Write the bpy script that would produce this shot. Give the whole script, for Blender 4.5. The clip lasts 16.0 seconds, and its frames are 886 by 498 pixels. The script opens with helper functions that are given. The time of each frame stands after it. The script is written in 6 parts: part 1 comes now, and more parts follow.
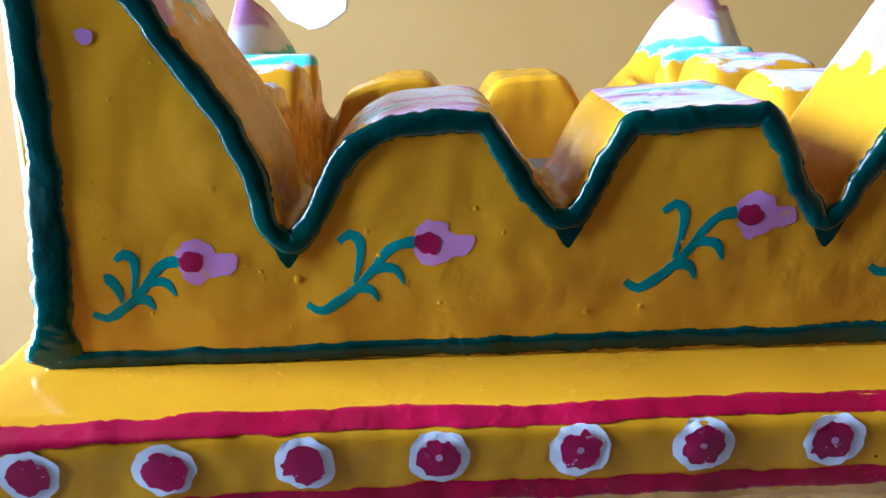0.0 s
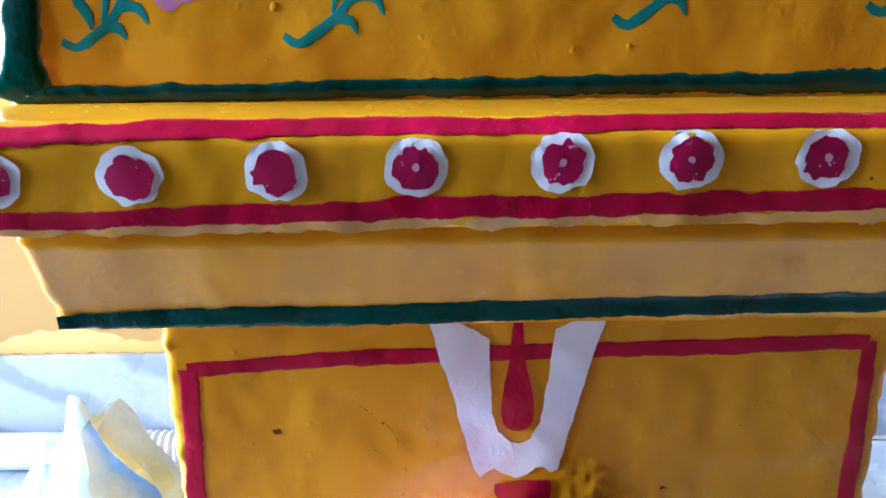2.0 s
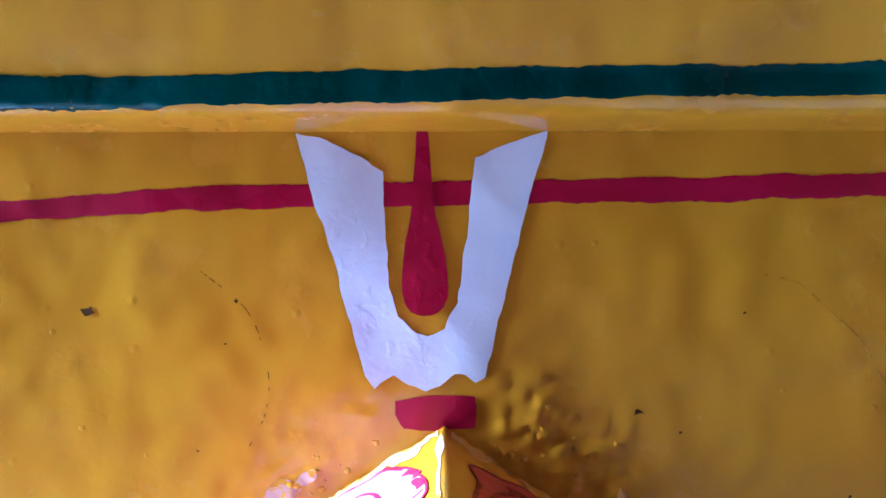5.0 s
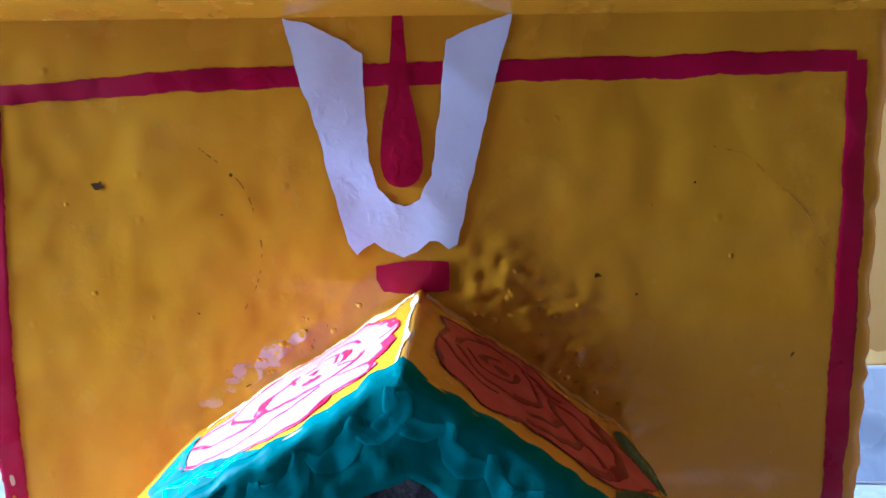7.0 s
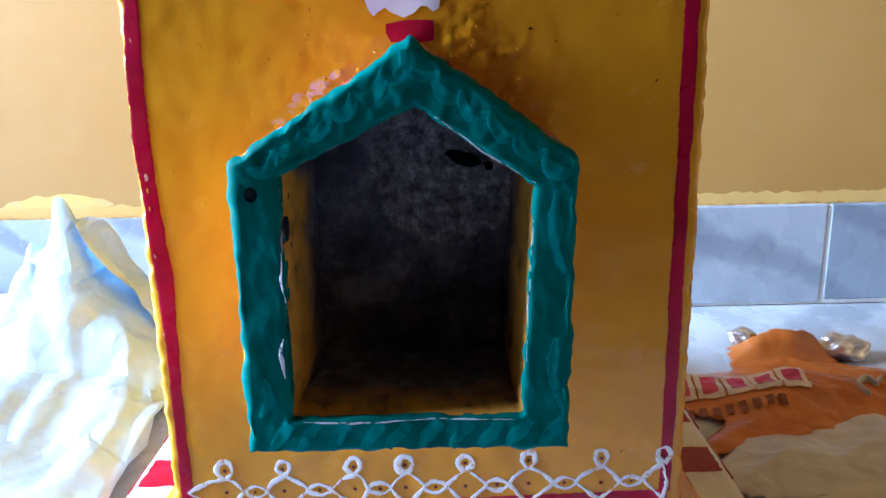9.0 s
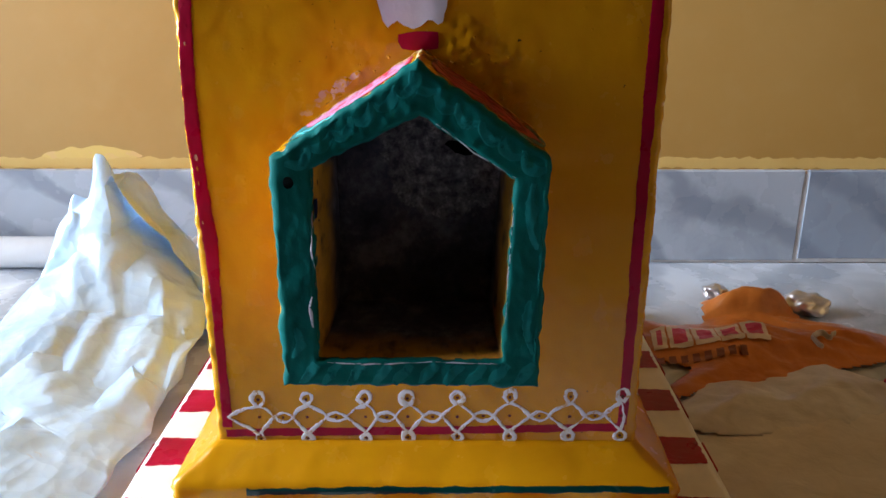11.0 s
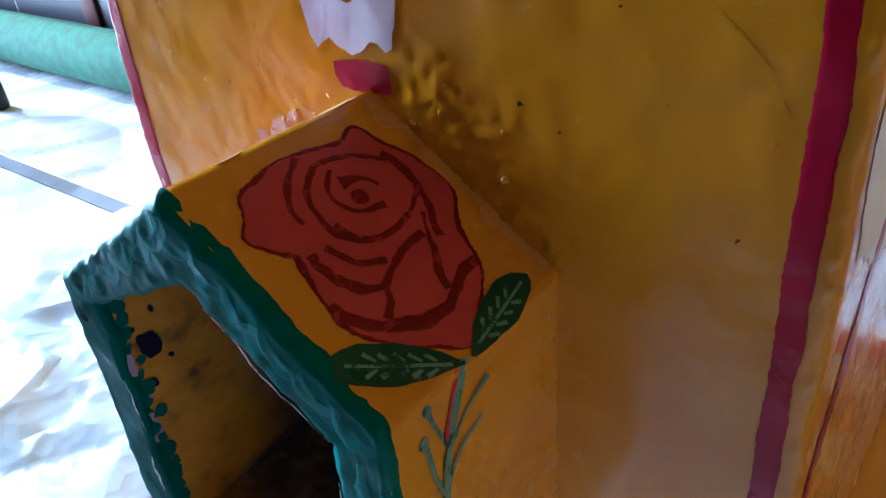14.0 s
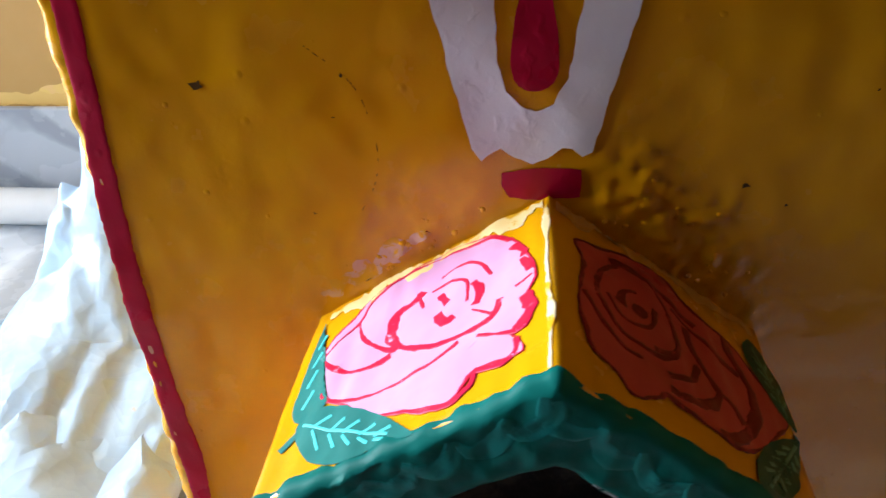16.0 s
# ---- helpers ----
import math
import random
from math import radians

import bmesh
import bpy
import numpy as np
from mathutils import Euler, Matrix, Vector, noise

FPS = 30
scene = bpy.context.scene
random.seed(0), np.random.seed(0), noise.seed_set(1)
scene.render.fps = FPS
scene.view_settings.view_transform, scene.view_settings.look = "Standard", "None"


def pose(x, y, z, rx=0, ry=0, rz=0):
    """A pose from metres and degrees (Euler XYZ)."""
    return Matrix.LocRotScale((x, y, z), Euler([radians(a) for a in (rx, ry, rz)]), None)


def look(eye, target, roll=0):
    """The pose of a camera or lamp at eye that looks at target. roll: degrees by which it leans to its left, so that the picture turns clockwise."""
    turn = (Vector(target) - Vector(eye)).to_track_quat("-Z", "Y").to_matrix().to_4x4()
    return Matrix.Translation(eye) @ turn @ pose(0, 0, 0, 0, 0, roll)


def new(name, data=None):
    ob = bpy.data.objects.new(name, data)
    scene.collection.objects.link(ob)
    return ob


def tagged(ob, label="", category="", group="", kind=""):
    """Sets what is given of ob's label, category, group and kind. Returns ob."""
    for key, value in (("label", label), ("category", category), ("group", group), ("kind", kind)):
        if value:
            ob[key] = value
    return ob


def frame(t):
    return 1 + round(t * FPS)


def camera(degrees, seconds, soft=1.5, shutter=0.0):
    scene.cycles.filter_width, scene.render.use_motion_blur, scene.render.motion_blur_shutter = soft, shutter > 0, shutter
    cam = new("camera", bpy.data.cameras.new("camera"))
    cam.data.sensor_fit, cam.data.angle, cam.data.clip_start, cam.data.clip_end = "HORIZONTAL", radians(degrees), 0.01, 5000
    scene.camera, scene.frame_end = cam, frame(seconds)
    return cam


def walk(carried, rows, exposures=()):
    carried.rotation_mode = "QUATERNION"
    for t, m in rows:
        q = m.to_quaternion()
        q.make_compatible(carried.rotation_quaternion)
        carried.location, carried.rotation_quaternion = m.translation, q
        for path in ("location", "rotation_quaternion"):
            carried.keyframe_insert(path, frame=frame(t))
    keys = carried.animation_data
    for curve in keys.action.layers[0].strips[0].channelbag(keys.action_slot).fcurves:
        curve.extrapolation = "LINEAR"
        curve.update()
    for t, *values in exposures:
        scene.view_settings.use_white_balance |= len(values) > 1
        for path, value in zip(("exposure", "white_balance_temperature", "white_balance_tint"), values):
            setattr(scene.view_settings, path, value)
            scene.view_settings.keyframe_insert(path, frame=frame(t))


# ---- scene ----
cam = camera(58.6, 16.0, shutter=0.12)
PATH = [
    (0, (-0.035, -0.227, 0.543), (0.006, 1.666, -0.102), -1.1),
    (0.5, (-0.035, -0.229, 0.542), (0.008, 1.666, -0.098), -1.2),
    (1, (-0.035, -0.235, 0.52), (0.006, 1.66, -0.12), -1.1),
    (1.5, (-0.034, -0.24, 0.487), (0.009, 1.656, -0.147), -0.7),
    (2, (-0.03, -0.244, 0.467), (0.005, 1.652, -0.168), -0.4),
    (2.5, (-0.021, -0.248, 0.445), (0.015, 1.652, -0.181), -0.0),
    (3, (-0.012, -0.236, 0.426), (0.022, 1.657, -0.22), 0.2),
    (3.5, (-0.001, -0.212, 0.387), (0.045, 1.722, -0.122), 0.2),
    (3.7, (0.003, -0.203, 0.365), (0.015, 1.766, 0.012), -0.1),
    (5.8, (0.006, -0.193, 0.354), (-0.029, 1.793, 0.115), -0.1),
    (6, (0.004, -0.198, 0.351), (-0.046, 1.784, 0.092), -0.1),
    (6.5, (0.005, -0.212, 0.338), (-0.054, 1.762, 0.024), -0.3),
    (7, (0.017, -0.216, 0.334), (-0.036, 1.759, 0.024), -0.6),
    (7.5, (0.009, -0.24, 0.315), (-0.019, 1.728, -0.039), -1.1),
    (8, (0.008, -0.272, 0.303), (-0.007, 1.688, -0.094), -1.3),
    (8.5, (0.007, -0.306, 0.291), (0.002, 1.644, -0.155), -1.4),
    (9, (0.015, -0.348, 0.286), (0.014, 1.589, -0.212), -1.2),
    (9.5, (0.016, -0.389, 0.296), (0.029, 1.533, -0.255), -0.7),
    (9.7, (0.018, -0.414, 0.304), (0.026, 1.501, -0.272), -0.4),
    (11.8, (0.02, -0.408, 0.346), (-0.043, 1.471, -0.337), -0.1),
    (12, (0.045, -0.353, 0.368), (-0.121, 1.512, -0.335), -0.6),
    (12.5, (0.11, -0.236, 0.349), (-0.461, 1.511, -0.44), -3.7),
    (13, (0.126, -0.183, 0.356), (-0.755, 1.354, -0.573), -6.5),
    (13.5, (0.131, -0.159, 0.359), (-0.886, 1.239, -0.646), -6.2),
    (14, (0.153, -0.151, 0.363), (-0.952, 1.153, -0.676), -5.9),
    (14.5, (0.16, -0.15, 0.377), (-0.986, 1.101, -0.682), -6.2),
    (15, (0.138, -0.164, 0.392), (-0.849, 1.22, -0.662), -4.8),
    (15.5, (0.09, -0.177, 0.392), (-0.618, 1.378, -0.649), -4.8),
    (16, (-0.003, -0.183, 0.387), (-0.19, 1.501, -0.676), -2.1),
]
EXPOSURES = [(0, 0.42, 4700, 6), (1, 0.68, 4850, 6), (2.5, 0.67, 5300, 10), (3.5, 0.5, 5450, 10), (6, 1.2, 3600, 15), (7, 0.5, 4450, 14), (8.5, 0.5, 4950, 11), (9, 0.45, 5000, 10), (9.5, 0.08, 5100, 10), (12, -0.42, 6700, 16), (12.5, -0.02, 6600, 14), (13, 0.55, 5450, 12), (13.5, 0.35, 5150, 12), (14.5, 0.1, 4900, 12), (15.5, -0.35, 5600, 10), (16, -0.4, 6500, 10)]
walk(cam, [(t, look(eye, target, roll)) for t, eye, target, roll in PATH], EXPOSURES)

# ---- world, sun, exposure ----
world = bpy.data.worlds.new("world")
scene.world = world
world.use_nodes = True
SUN_EL, SUN_AZ = 48.0, 95.0          # elevation; compass turn of the sun, measured from +y towards -x
wn = world.node_tree.nodes
sky = wn.new("ShaderNodeTexSky")
sky.sky_type, sky.sun_disc = "NISHITA", False
sky.sun_elevation, sky.sun_rotation = radians(SUN_EL), radians(-SUN_AZ)
world.node_tree.links.new(sky.outputs[0], wn["Background"].inputs[0])
wn["Background"].inputs[1].default_value = 0.15

sun_way = Vector((-math.sin(radians(SUN_AZ)) * math.cos(radians(SUN_EL)),
                  math.cos(radians(SUN_AZ)) * math.cos(radians(SUN_EL)) + 0.06, math.sin(radians(SUN_EL)))).normalized()
sun_data = bpy.data.lights.new("sun", "SUN")
sun_data.energy, sun_data.angle, sun_data.color = 5.0, radians(0.6), (1.0, 0.98, 0.95)
sun_ob = new("sun", sun_data)
sun_ob.matrix_world = look(sun_way * 6, (0, 0, 0))


def window_light(name, place, target, width, height, watts, tint, spread):
    data = bpy.data.lights.new(name, "AREA")
    data.shape, data.size, data.size_y, data.energy, data.color = "RECTANGLE", width, height, watts, tint
    data.spread = radians(spread)
    ob = new(name, data)
    ob.matrix_world = look(place, target)
    return ob


# area lamp standing in for sky through the doorway assumed at the left
window_light("door_skylight", (-1.78, 0.0, 0.83), (0, 0.05, 0.55), 0.62, 1.62, 57, (0.84, 0.92, 1.0), 80)


# ---- materials ----
def ramp(nt, src, stops):
    node = nt.nodes.new("ShaderNodeValToRGB")
    while len(node.color_ramp.elements) < len(stops):
        node.color_ramp.elements.new(0.5)
    for e, (at, c) in zip(node.color_ramp.elements, stops):
        e.position, e.color = at, (*c, 1) if len(c) == 3 else c
    nt.links.new(src, node.inputs[0])
    return node.outputs[0]


def grey(a, b, lo=0.0, hi=1.0):
    return [(lo, (a, a, a)), (hi, (b, b, b))]


def start(name, rough=0.4):
    m = bpy.data.materials.new(name)
    m.use_nodes = True
    nt = m.node_tree
    b = nt.nodes["Principled BSDF"]
    b.inputs["Roughness"].default_value = rough
    co = nt.nodes.new("ShaderNodeTexCoord").outputs["Object"]
    return m, nt, b, co


def noise_of(nt, co, scale, detail=4, rough=0.55, warp=0.0):
    n = nt.nodes.new("ShaderNodeTexNoise")
    n.inputs["Scale"].default_value, n.inputs["Detail"].default_value = scale, detail
    n.inputs["Roughness"].default_value, n.inputs["Distortion"].default_value = rough, warp
    nt.links.new(co, n.inputs["Vector"])
    return n.outputs["Fac"]


def scaled(nt, co, sx, sy, sz):
    n = nt.nodes.new("ShaderNodeMapping")
    n.inputs["Scale"].default_value = (sx, sy, sz)
    nt.links.new(co, n.inputs["Vector"])
    return n.outputs[0]


def mixed(nt, fac, a, b, mode="MIX"):
    n = nt.nodes.new("ShaderNodeMix")
    n.data_type, n.blend_type = "RGBA", mode
    for slot, v in ((0, fac), (6, a), (7, b)):
        if isinstance(v, (int, float)):
            n.inputs[slot].default_value = v
        elif isinstance(v, tuple):
            n.inputs[slot].default_value = (*v, 1)
        else:
            nt.links.new(v, n.inputs[slot])
    return n.outputs[2]


def bumped(nt, bsdf, heights):
    last = None
    for src, strength, dist in heights:
        n = nt.nodes.new("ShaderNodeBump")
        n.inputs["Strength"].default_value, n.inputs["Distance"].default_value = strength, dist
        nt.links.new(src, n.inputs["Height"])
        if last:
            nt.links.new(last, n.inputs["Normal"])
        last = n.outputs[0]
    nt.links.new(last, bsdf.inputs["Normal"])


def sums(nt, op, a, b):
    n = nt.nodes.new("ShaderNodeMath")
    n.operation, n.use_clamp = op, op == "MULTIPLY"
    for slot, v in ((0, a), (1, b)):
        if isinstance(v, (int, float)):
            n.inputs[slot].default_value = v
        else:
            nt.links.new(v, n.inputs[slot])
    return n.outputs[0]


def band(nt, src, lo, hi):
    n = nt.nodes.new("ShaderNodeMapRange")
    n.inputs[1].default_value, n.inputs[2].default_value = lo, hi
    nt.links.new(src, n.inputs[0])
    return n.outputs[0]


def pastel_tops(nt, co, col):
    """White, pink and aqua paint brushed along the tops of the planter's walls and over the heads of its rear corners."""
    at = nt.nodes.new("ShaderNodeSeparateXYZ")
    nt.links.new(co, at.inputs[0])
    up = nt.nodes.new("ShaderNodeSeparateXYZ")
    nt.links.new(nt.nodes.new("ShaderNodeNewGeometry").outputs["True Normal"], up.inputs[0])
    ragged = noise_of(nt, co, 60, 6, 0.6, 0.4)
    flat = sums(nt, "MULTIPLY", band(nt, sums(nt, "ADD", up.outputs[2], ragged), 1.34, 1.40), band(nt, at.outputs[2], 0.494, 0.497))
    high = band(nt, sums(nt, "ADD", at.outputs[2], sums(nt, "MULTIPLY", ragged, 0.03)), 0.5115, 0.5135)
    rear = sums(nt, "MULTIPLY", sums(nt, "MULTIPLY", high, band(nt, at.outputs[1], 0.20, 0.21)), band(nt, sums(nt, "ABSOLUTE", at.outputs[0], 0), 0.085, 0.09))
    lower = sums(nt, "MULTIPLY", band(nt, at.outputs[0], 0.0, 0.01), 0.018)
    slope = sums(nt, "MULTIPLY", band(nt, sums(nt, "ADD", sums(nt, "ADD", at.outputs[2], lower), sums(nt, "MULTIPLY", ragged, 0.03)), 0.5490, 0.5510), band(nt, up.outputs[2], 0.30, 0.42))
    mask = sums(nt, "MAXIMUM", sums(nt, "MAXIMUM", flat, rear), slope)
    hue = noise_of(nt, scaled(nt, co, 26, 60, 60), 1.0, 3, 0.5, 0.8)
    tone = ramp(nt, hue, [(0.34, (0.50, 0.22, 0.44)), (0.44, (0.62, 0.42, 0.60)), (0.48, (0.76, 0.75, 0.83)), (0.61, (0.78, 0.78, 0.84)), (0.645, (0.12, 0.52, 0.54)), (0.69, (0.22, 0.62, 0.64)), (0.72, (0.76, 0.75, 0.83))])
    bands = ramp(nt, sums(nt, "ADD", band(nt, at.outputs[2], 0.488, 0.548), sums(nt, "MULTIPLY", hue, 0.45)), [(0.30, (0.76, 0.75, 0.83)), (0.36, (0.12, 0.52, 0.54)), (0.47, (0.20, 0.60, 0.62)), (0.50, (0.76, 0.75, 0.83)), (0.72, (0.78, 0.76, 0.84)), (0.78, (0.56, 0.28, 0.50)), (0.95, (0.48, 0.20, 0.44))])
    tone = mixed(nt, rear, tone, bands)
    return mixed(nt, mask, col, tone)


def enamel(name, base, dark, light, rough=0.28, spots=0.0, wear=None, peel=0.25, worn=0.69, grain=55, grit=0.0, gloss=0.22, tops=False):
    """Brushed oil paint: streaks, thin and thick places, orange peel; spots: dirt specks; wear: what shows through."""
    m, nt, b, co = start(name, rough)
    broad = noise_of(nt, co, 16, 5, 0.6, 0.4)
    streak = noise_of(nt, scaled(nt, co, 60, 60, 300), 1.0, 4, 0.6)
    fine = noise_of(nt, co, 420, 3)
    col = ramp(nt, broad, [(0.3, dark), (0.52, base), (0.75, light)])
    col = mixed(nt, ramp(nt, streak, grey(0, 0.10, 0.5, 0.8)), col, light)
    if wear:
        patch = noise_of(nt, co, grain, 8, 0.72, 0.6)
        col = mixed(nt, ramp(nt, patch, grey(0, 1, worn, worn + 0.04)), col, wear)
    if spots:
        v = nt.nodes.new("ShaderNodeTexVoronoi")
        v.inputs["Scale"].default_value = 70
        nt.links.new(co, v.inputs["Vector"])
        pick = nt.nodes.new("ShaderNodeSeparateColor")
        nt.links.new(v.outputs["Color"], pick.inputs[0])
        near = ramp(nt, v.outputs["Distance"], grey(1, 0, 0.025, 0.05))
        some = ramp(nt, pick.outputs[0], grey(0, 1, 0.86, 0.87))
        col = mixed(nt, mixed(nt, 1.0, near, some, "MULTIPLY"), col, (0.05, 0.02, 0.008))
    if tops:
        col = pastel_tops(nt, co, col)
    nt.links.new(col, b.inputs["Base Color"])
    nt.links.new(ramp(nt, noise_of(nt, co, 40, 4), grey(rough - 0.08, rough + 0.14, 0.3, 0.7)), b.inputs["Roughness"])
    bub = nt.nodes.new("ShaderNodeTexVoronoi")
    bub.inputs["Scale"].default_value = 165
    nt.links.new(co, bub.inputs["Vector"])
    few = nt.nodes.new("ShaderNodeSeparateColor")
    nt.links.new(bub.outputs["Color"], few.inputs[0])
    pimple = mixed(nt, 1.0, ramp(nt, bub.outputs["Distance"], grey(1, 0, 0.0, 0.22)), ramp(nt, few.outputs[1], grey(0, 1, 0.955, 1.0)), "MULTIPLY")
    crumb = mixed(nt, 1.0, ramp(nt, noise_of(nt, co, 230, 2, 0.5, 0.4), grey(0, 1, 0.52, 0.82)), ramp(nt, noise_of(nt, co, 11, 3), grey(0.15, 1, 0.5, 0.66)), "MULTIPLY")
    bumped(nt, b, [(crumb, 0.35 * min(1, peel * 2), 0.0007), (noise_of(nt, co, 310, 2, 0.5, 0.3), grit, 0.0006), (streak, 0.03, 0.0005), (noise_of(nt, co, 34, 3, 0.5, 0.3), peel, 0.0022), (noise_of(nt, co, 130, 3, 0.5), peel * 0.35, 0.0006), (pimple, 0.2, 0.0008), (fine, 0.06, 0.0001)])
    b.inputs["Coat Weight"].default_value, b.inputs["Coat Roughness"].default_value = 0.0, 0.1
    b.inputs["Specular IOR Level"].default_value = gloss
    return m


YELLOW = enamel("yellow_enamel", (0.56, 0.252, 0.002), (0.51, 0.216, 0.0014), (0.60, 0.292, 0.003), 0.19, spots=1, peel=0.20, grit=0.12, gloss=0.36)
PLANTER_YELLOW = enamel("planter_yellow_enamel", (0.58, 0.272, 0.003), (0.53, 0.236, 0.002), (0.62, 0.312, 0.005), 0.22, spots=1, peel=0.34, grit=0.12, tops=True)
GREEN = enamel("bottle_green_enamel", (0.0015, 0.032, 0.028), (0.001, 0.018, 0.018), (0.003, 0.060, 0.050), 0.17, peel=0.85, grit=0.4, gloss=0.4)
TEAL = enamel("teal_enamel", (0.002, 0.100, 0.088), (0.001, 0.066, 0.062), (0.004, 0.136, 0.124), 0.50, peel=0.28, grit=0.28, gloss=0.07)
TEAL_LIGHT = enamel("light_teal_enamel", (0.006, 0.145, 0.138), (0.004, 0.112, 0.106), (0.012, 0.175, 0.168), 0.50, peel=0.28, wear=(0.002, 0.096, 0.092), worn=0.57, grain=95, grit=0.22, gloss=0.09)
CRIMSON = enamel("crimson_enamel", (0.32, 0.0006, 0.026), (0.23, 0.0005, 0.016), (0.40, 0.002, 0.045), 0.3, gloss=0.2, peel=0.5, grit=0.12)
RASPBERRY = enamel("raspberry_enamel", (0.29, 0.001, 0.026), (0.21, 0.001, 0.016), (0.37, 0.003, 0.044), 0.26, gloss=0.25, peel=0.6, grit=0.1)
LINE_RED = enamel("dark_red_enamel", (0.15, 0.004, 0.008), (0.12, 0.003, 0.006), (0.20, 0.008, 0.014), 0.35, wear=(0.28, 0.026, 0.036), worn=0.56, grain=190)
BRIGHT_RED = enamel("bright_red_enamel", (0.50, 0.008, 0.040), (0.36, 0.006, 0.035), (0.60, 0.02, 0.05), 0.35, wear=(0.58, 0.30, 0.46), worn=0.61, grain=210)
ROSE_RED = enamel("rose_red_enamel", (0.42, 0.052, 0.058), (0.35, 0.036, 0.044), (0.47, 0.085, 0.08), 0.35)
LILAC_WHITE = enamel("lilac_white_enamel", (0.65, 0.64, 0.73), (0.56, 0.56, 0.67), (0.74, 0.74, 0.80), 0.35, peel=0.30, grit=0.12)
WHITE = enamel("white_enamel", (0.76, 0.76, 0.76), (0.64, 0.64, 0.66), (0.84, 0.84, 0.84), 0.4)
CHALK = enamel("chain_white_enamel", (0.74, 0.74, 0.75), (0.60, 0.58, 0.56), (0.82, 0.82, 0.82), 0.4, wear=(0.56, 0.36, 0.16), worn=0.555, grain=210, grit=0.2)
PINK = enamel("pink_enamel", (0.48, 0.245, 0.40), (0.43, 0.20, 0.355), (0.53, 0.32, 0.46), 0.35)
MAUVE = enamel("mauve_enamel", (0.50, 0.22, 0.50), (0.42, 0.18, 0.46), (0.60, 0.30, 0.58), 0.4, wear=(0.52, 0.26, 0.10), worn=0.60, grain=160)
STEM = enamel("turquoise_enamel", (0.018, 0.20, 0.20), (0.012, 0.15, 0.15), (0.04, 0.27, 0.27), 0.4, wear=(0.4, 0.22, 0.02))
LEAF_TEAL = enamel("teal_leaf_enamel", (0.010, 0.125, 0.115), (0.006, 0.085, 0.080), (0.025, 0.18, 0.165), 0.4, wear=(0.20, 0.30, 0.24), worn=0.66, grain=170)
AQUA = enamel("aqua_enamel", (0.06, 0.52, 0.55), (0.04, 0.42, 0.46), (0.12, 0.62, 0.64), 0.4)
LEAF = enamel("leaf_green_enamel", (0.008, 0.062, 0.042), (0.005, 0.04, 0.03), (0.016, 0.095, 0.07), 0.35, wear=(0.07, 0.17, 0.13), worn=0.60, grain=150)
MAGENTA = enamel("magenta_enamel", (0.27, 0.003, 0.050), (0.19, 0.002, 0.035), (0.34, 0.01, 0.09), 0.35, wear=(0.58, 0.40, 0.56), worn=0.62, grain=230)
CHIP_GLINT = enamel("chip_glint_white", (0.46, 0.46, 0.54), (0.5, 0.52, 0.6), (0.7, 0.72, 0.78), 0.4, wear=(0.004, 0.09, 0.085), worn=0.52, grain=170)
LEAF_PALE = enamel("pale_leaf_enamel", (0.12, 0.26, 0.20), (0.08, 0.2, 0.15), (0.2, 0.35, 0.28), 0.4, wear=(0.010, 0.07, 0.05), worn=0.54, grain=200)
LILAC_CHIP = enamel("lilac_undercoat", (0.34, 0.27, 0.46), (0.26, 0.20, 0.36), (0.46, 0.38, 0.56), 0.45)
BROWN_DOT = enamel("brown_paint", (0.10, 0.016, 0.006), (0.07, 0.01, 0.005), (0.15, 0.03, 0.01), 0.5)


def plain(name, base, rough, metal=0.0, var=0.2, scale=30, bump=0.2, dist=0.001, shine=0.5):
    m, nt, b, co = start(name, rough)
    lo, hi = tuple(c * (1 - var) for c in base), tuple(min(1, c * (1 + var)) for c in base)
    n = noise_of(nt, co, scale, 6, 0.6, 0.3)
    nt.links.new(ramp(nt, n, [(0.3, lo), (0.7, hi)]), b.inputs["Base Color"])
    b.inputs["Metallic"].default_value = metal
    bumped(nt, b, [(n, bump, dist), (noise_of(nt, co, scale * 9, 3), bump * 0.5, dist * 0.3)])
    b.inputs["Specular IOR Level"].default_value = shine
    return m


SMEAR = enamel("lilac_smear_paint", (0.50, 0.28, 0.18), (0.48, 0.25, 0.05), (0.54, 0.34, 0.36), 0.3, wear=(0.50, 0.242, 0.003), worn=0.50, grain=110)
FAINT_LINE = enamel("faint_brown_line", (0.43, 0.175, 0.003), (0.36, 0.135, 0.003), (0.48, 0.21, 0.003), 0.25, wear=(0.53, 0.245, 0.002), worn=0.48, grain=130)
PALE_EDGE = enamel("thin_pale_yellow", (0.68, 0.52, 0.26), (0.58, 0.36, 0.06), (0.74, 0.66, 0.52), 0.35, wear=(0.56, 0.30, 0.01), worn=0.55, grain=110)
TAN_EDGE = enamel("thin_tan_paint", (0.50, 0.27, 0.09), (0.50, 0.25, 0.02), (0.56, 0.36, 0.20), 0.35, wear=(0.50, 0.24, 0.006), worn=0.55, grain=90)
CEMENT = plain("bare_cement", (0.22, 0.19, 0.16), 0.9, bump=0.6)
HOLE = plain("dark_hole", (0.004, 0.006, 0.006), 0.9, shine=0.02)
PIT = plain("pit_dark", (0.055, 0.026, 0.008), 0.9, shine=0.05)
PIPE_WHITE = plain("white_pvc", (0.72, 0.74, 0.76), 0.35, var=0.05)
BLUE = plain("blue_print", (0.02, 0.16, 0.50), 0.4)
RUBBER = plain("black_rubber", (0.015, 0.015, 0.017), 0.7)
CHROME = plain("brushed_steel", (0.62, 0.62, 0.64), 0.25, 1.0, var=0.08)
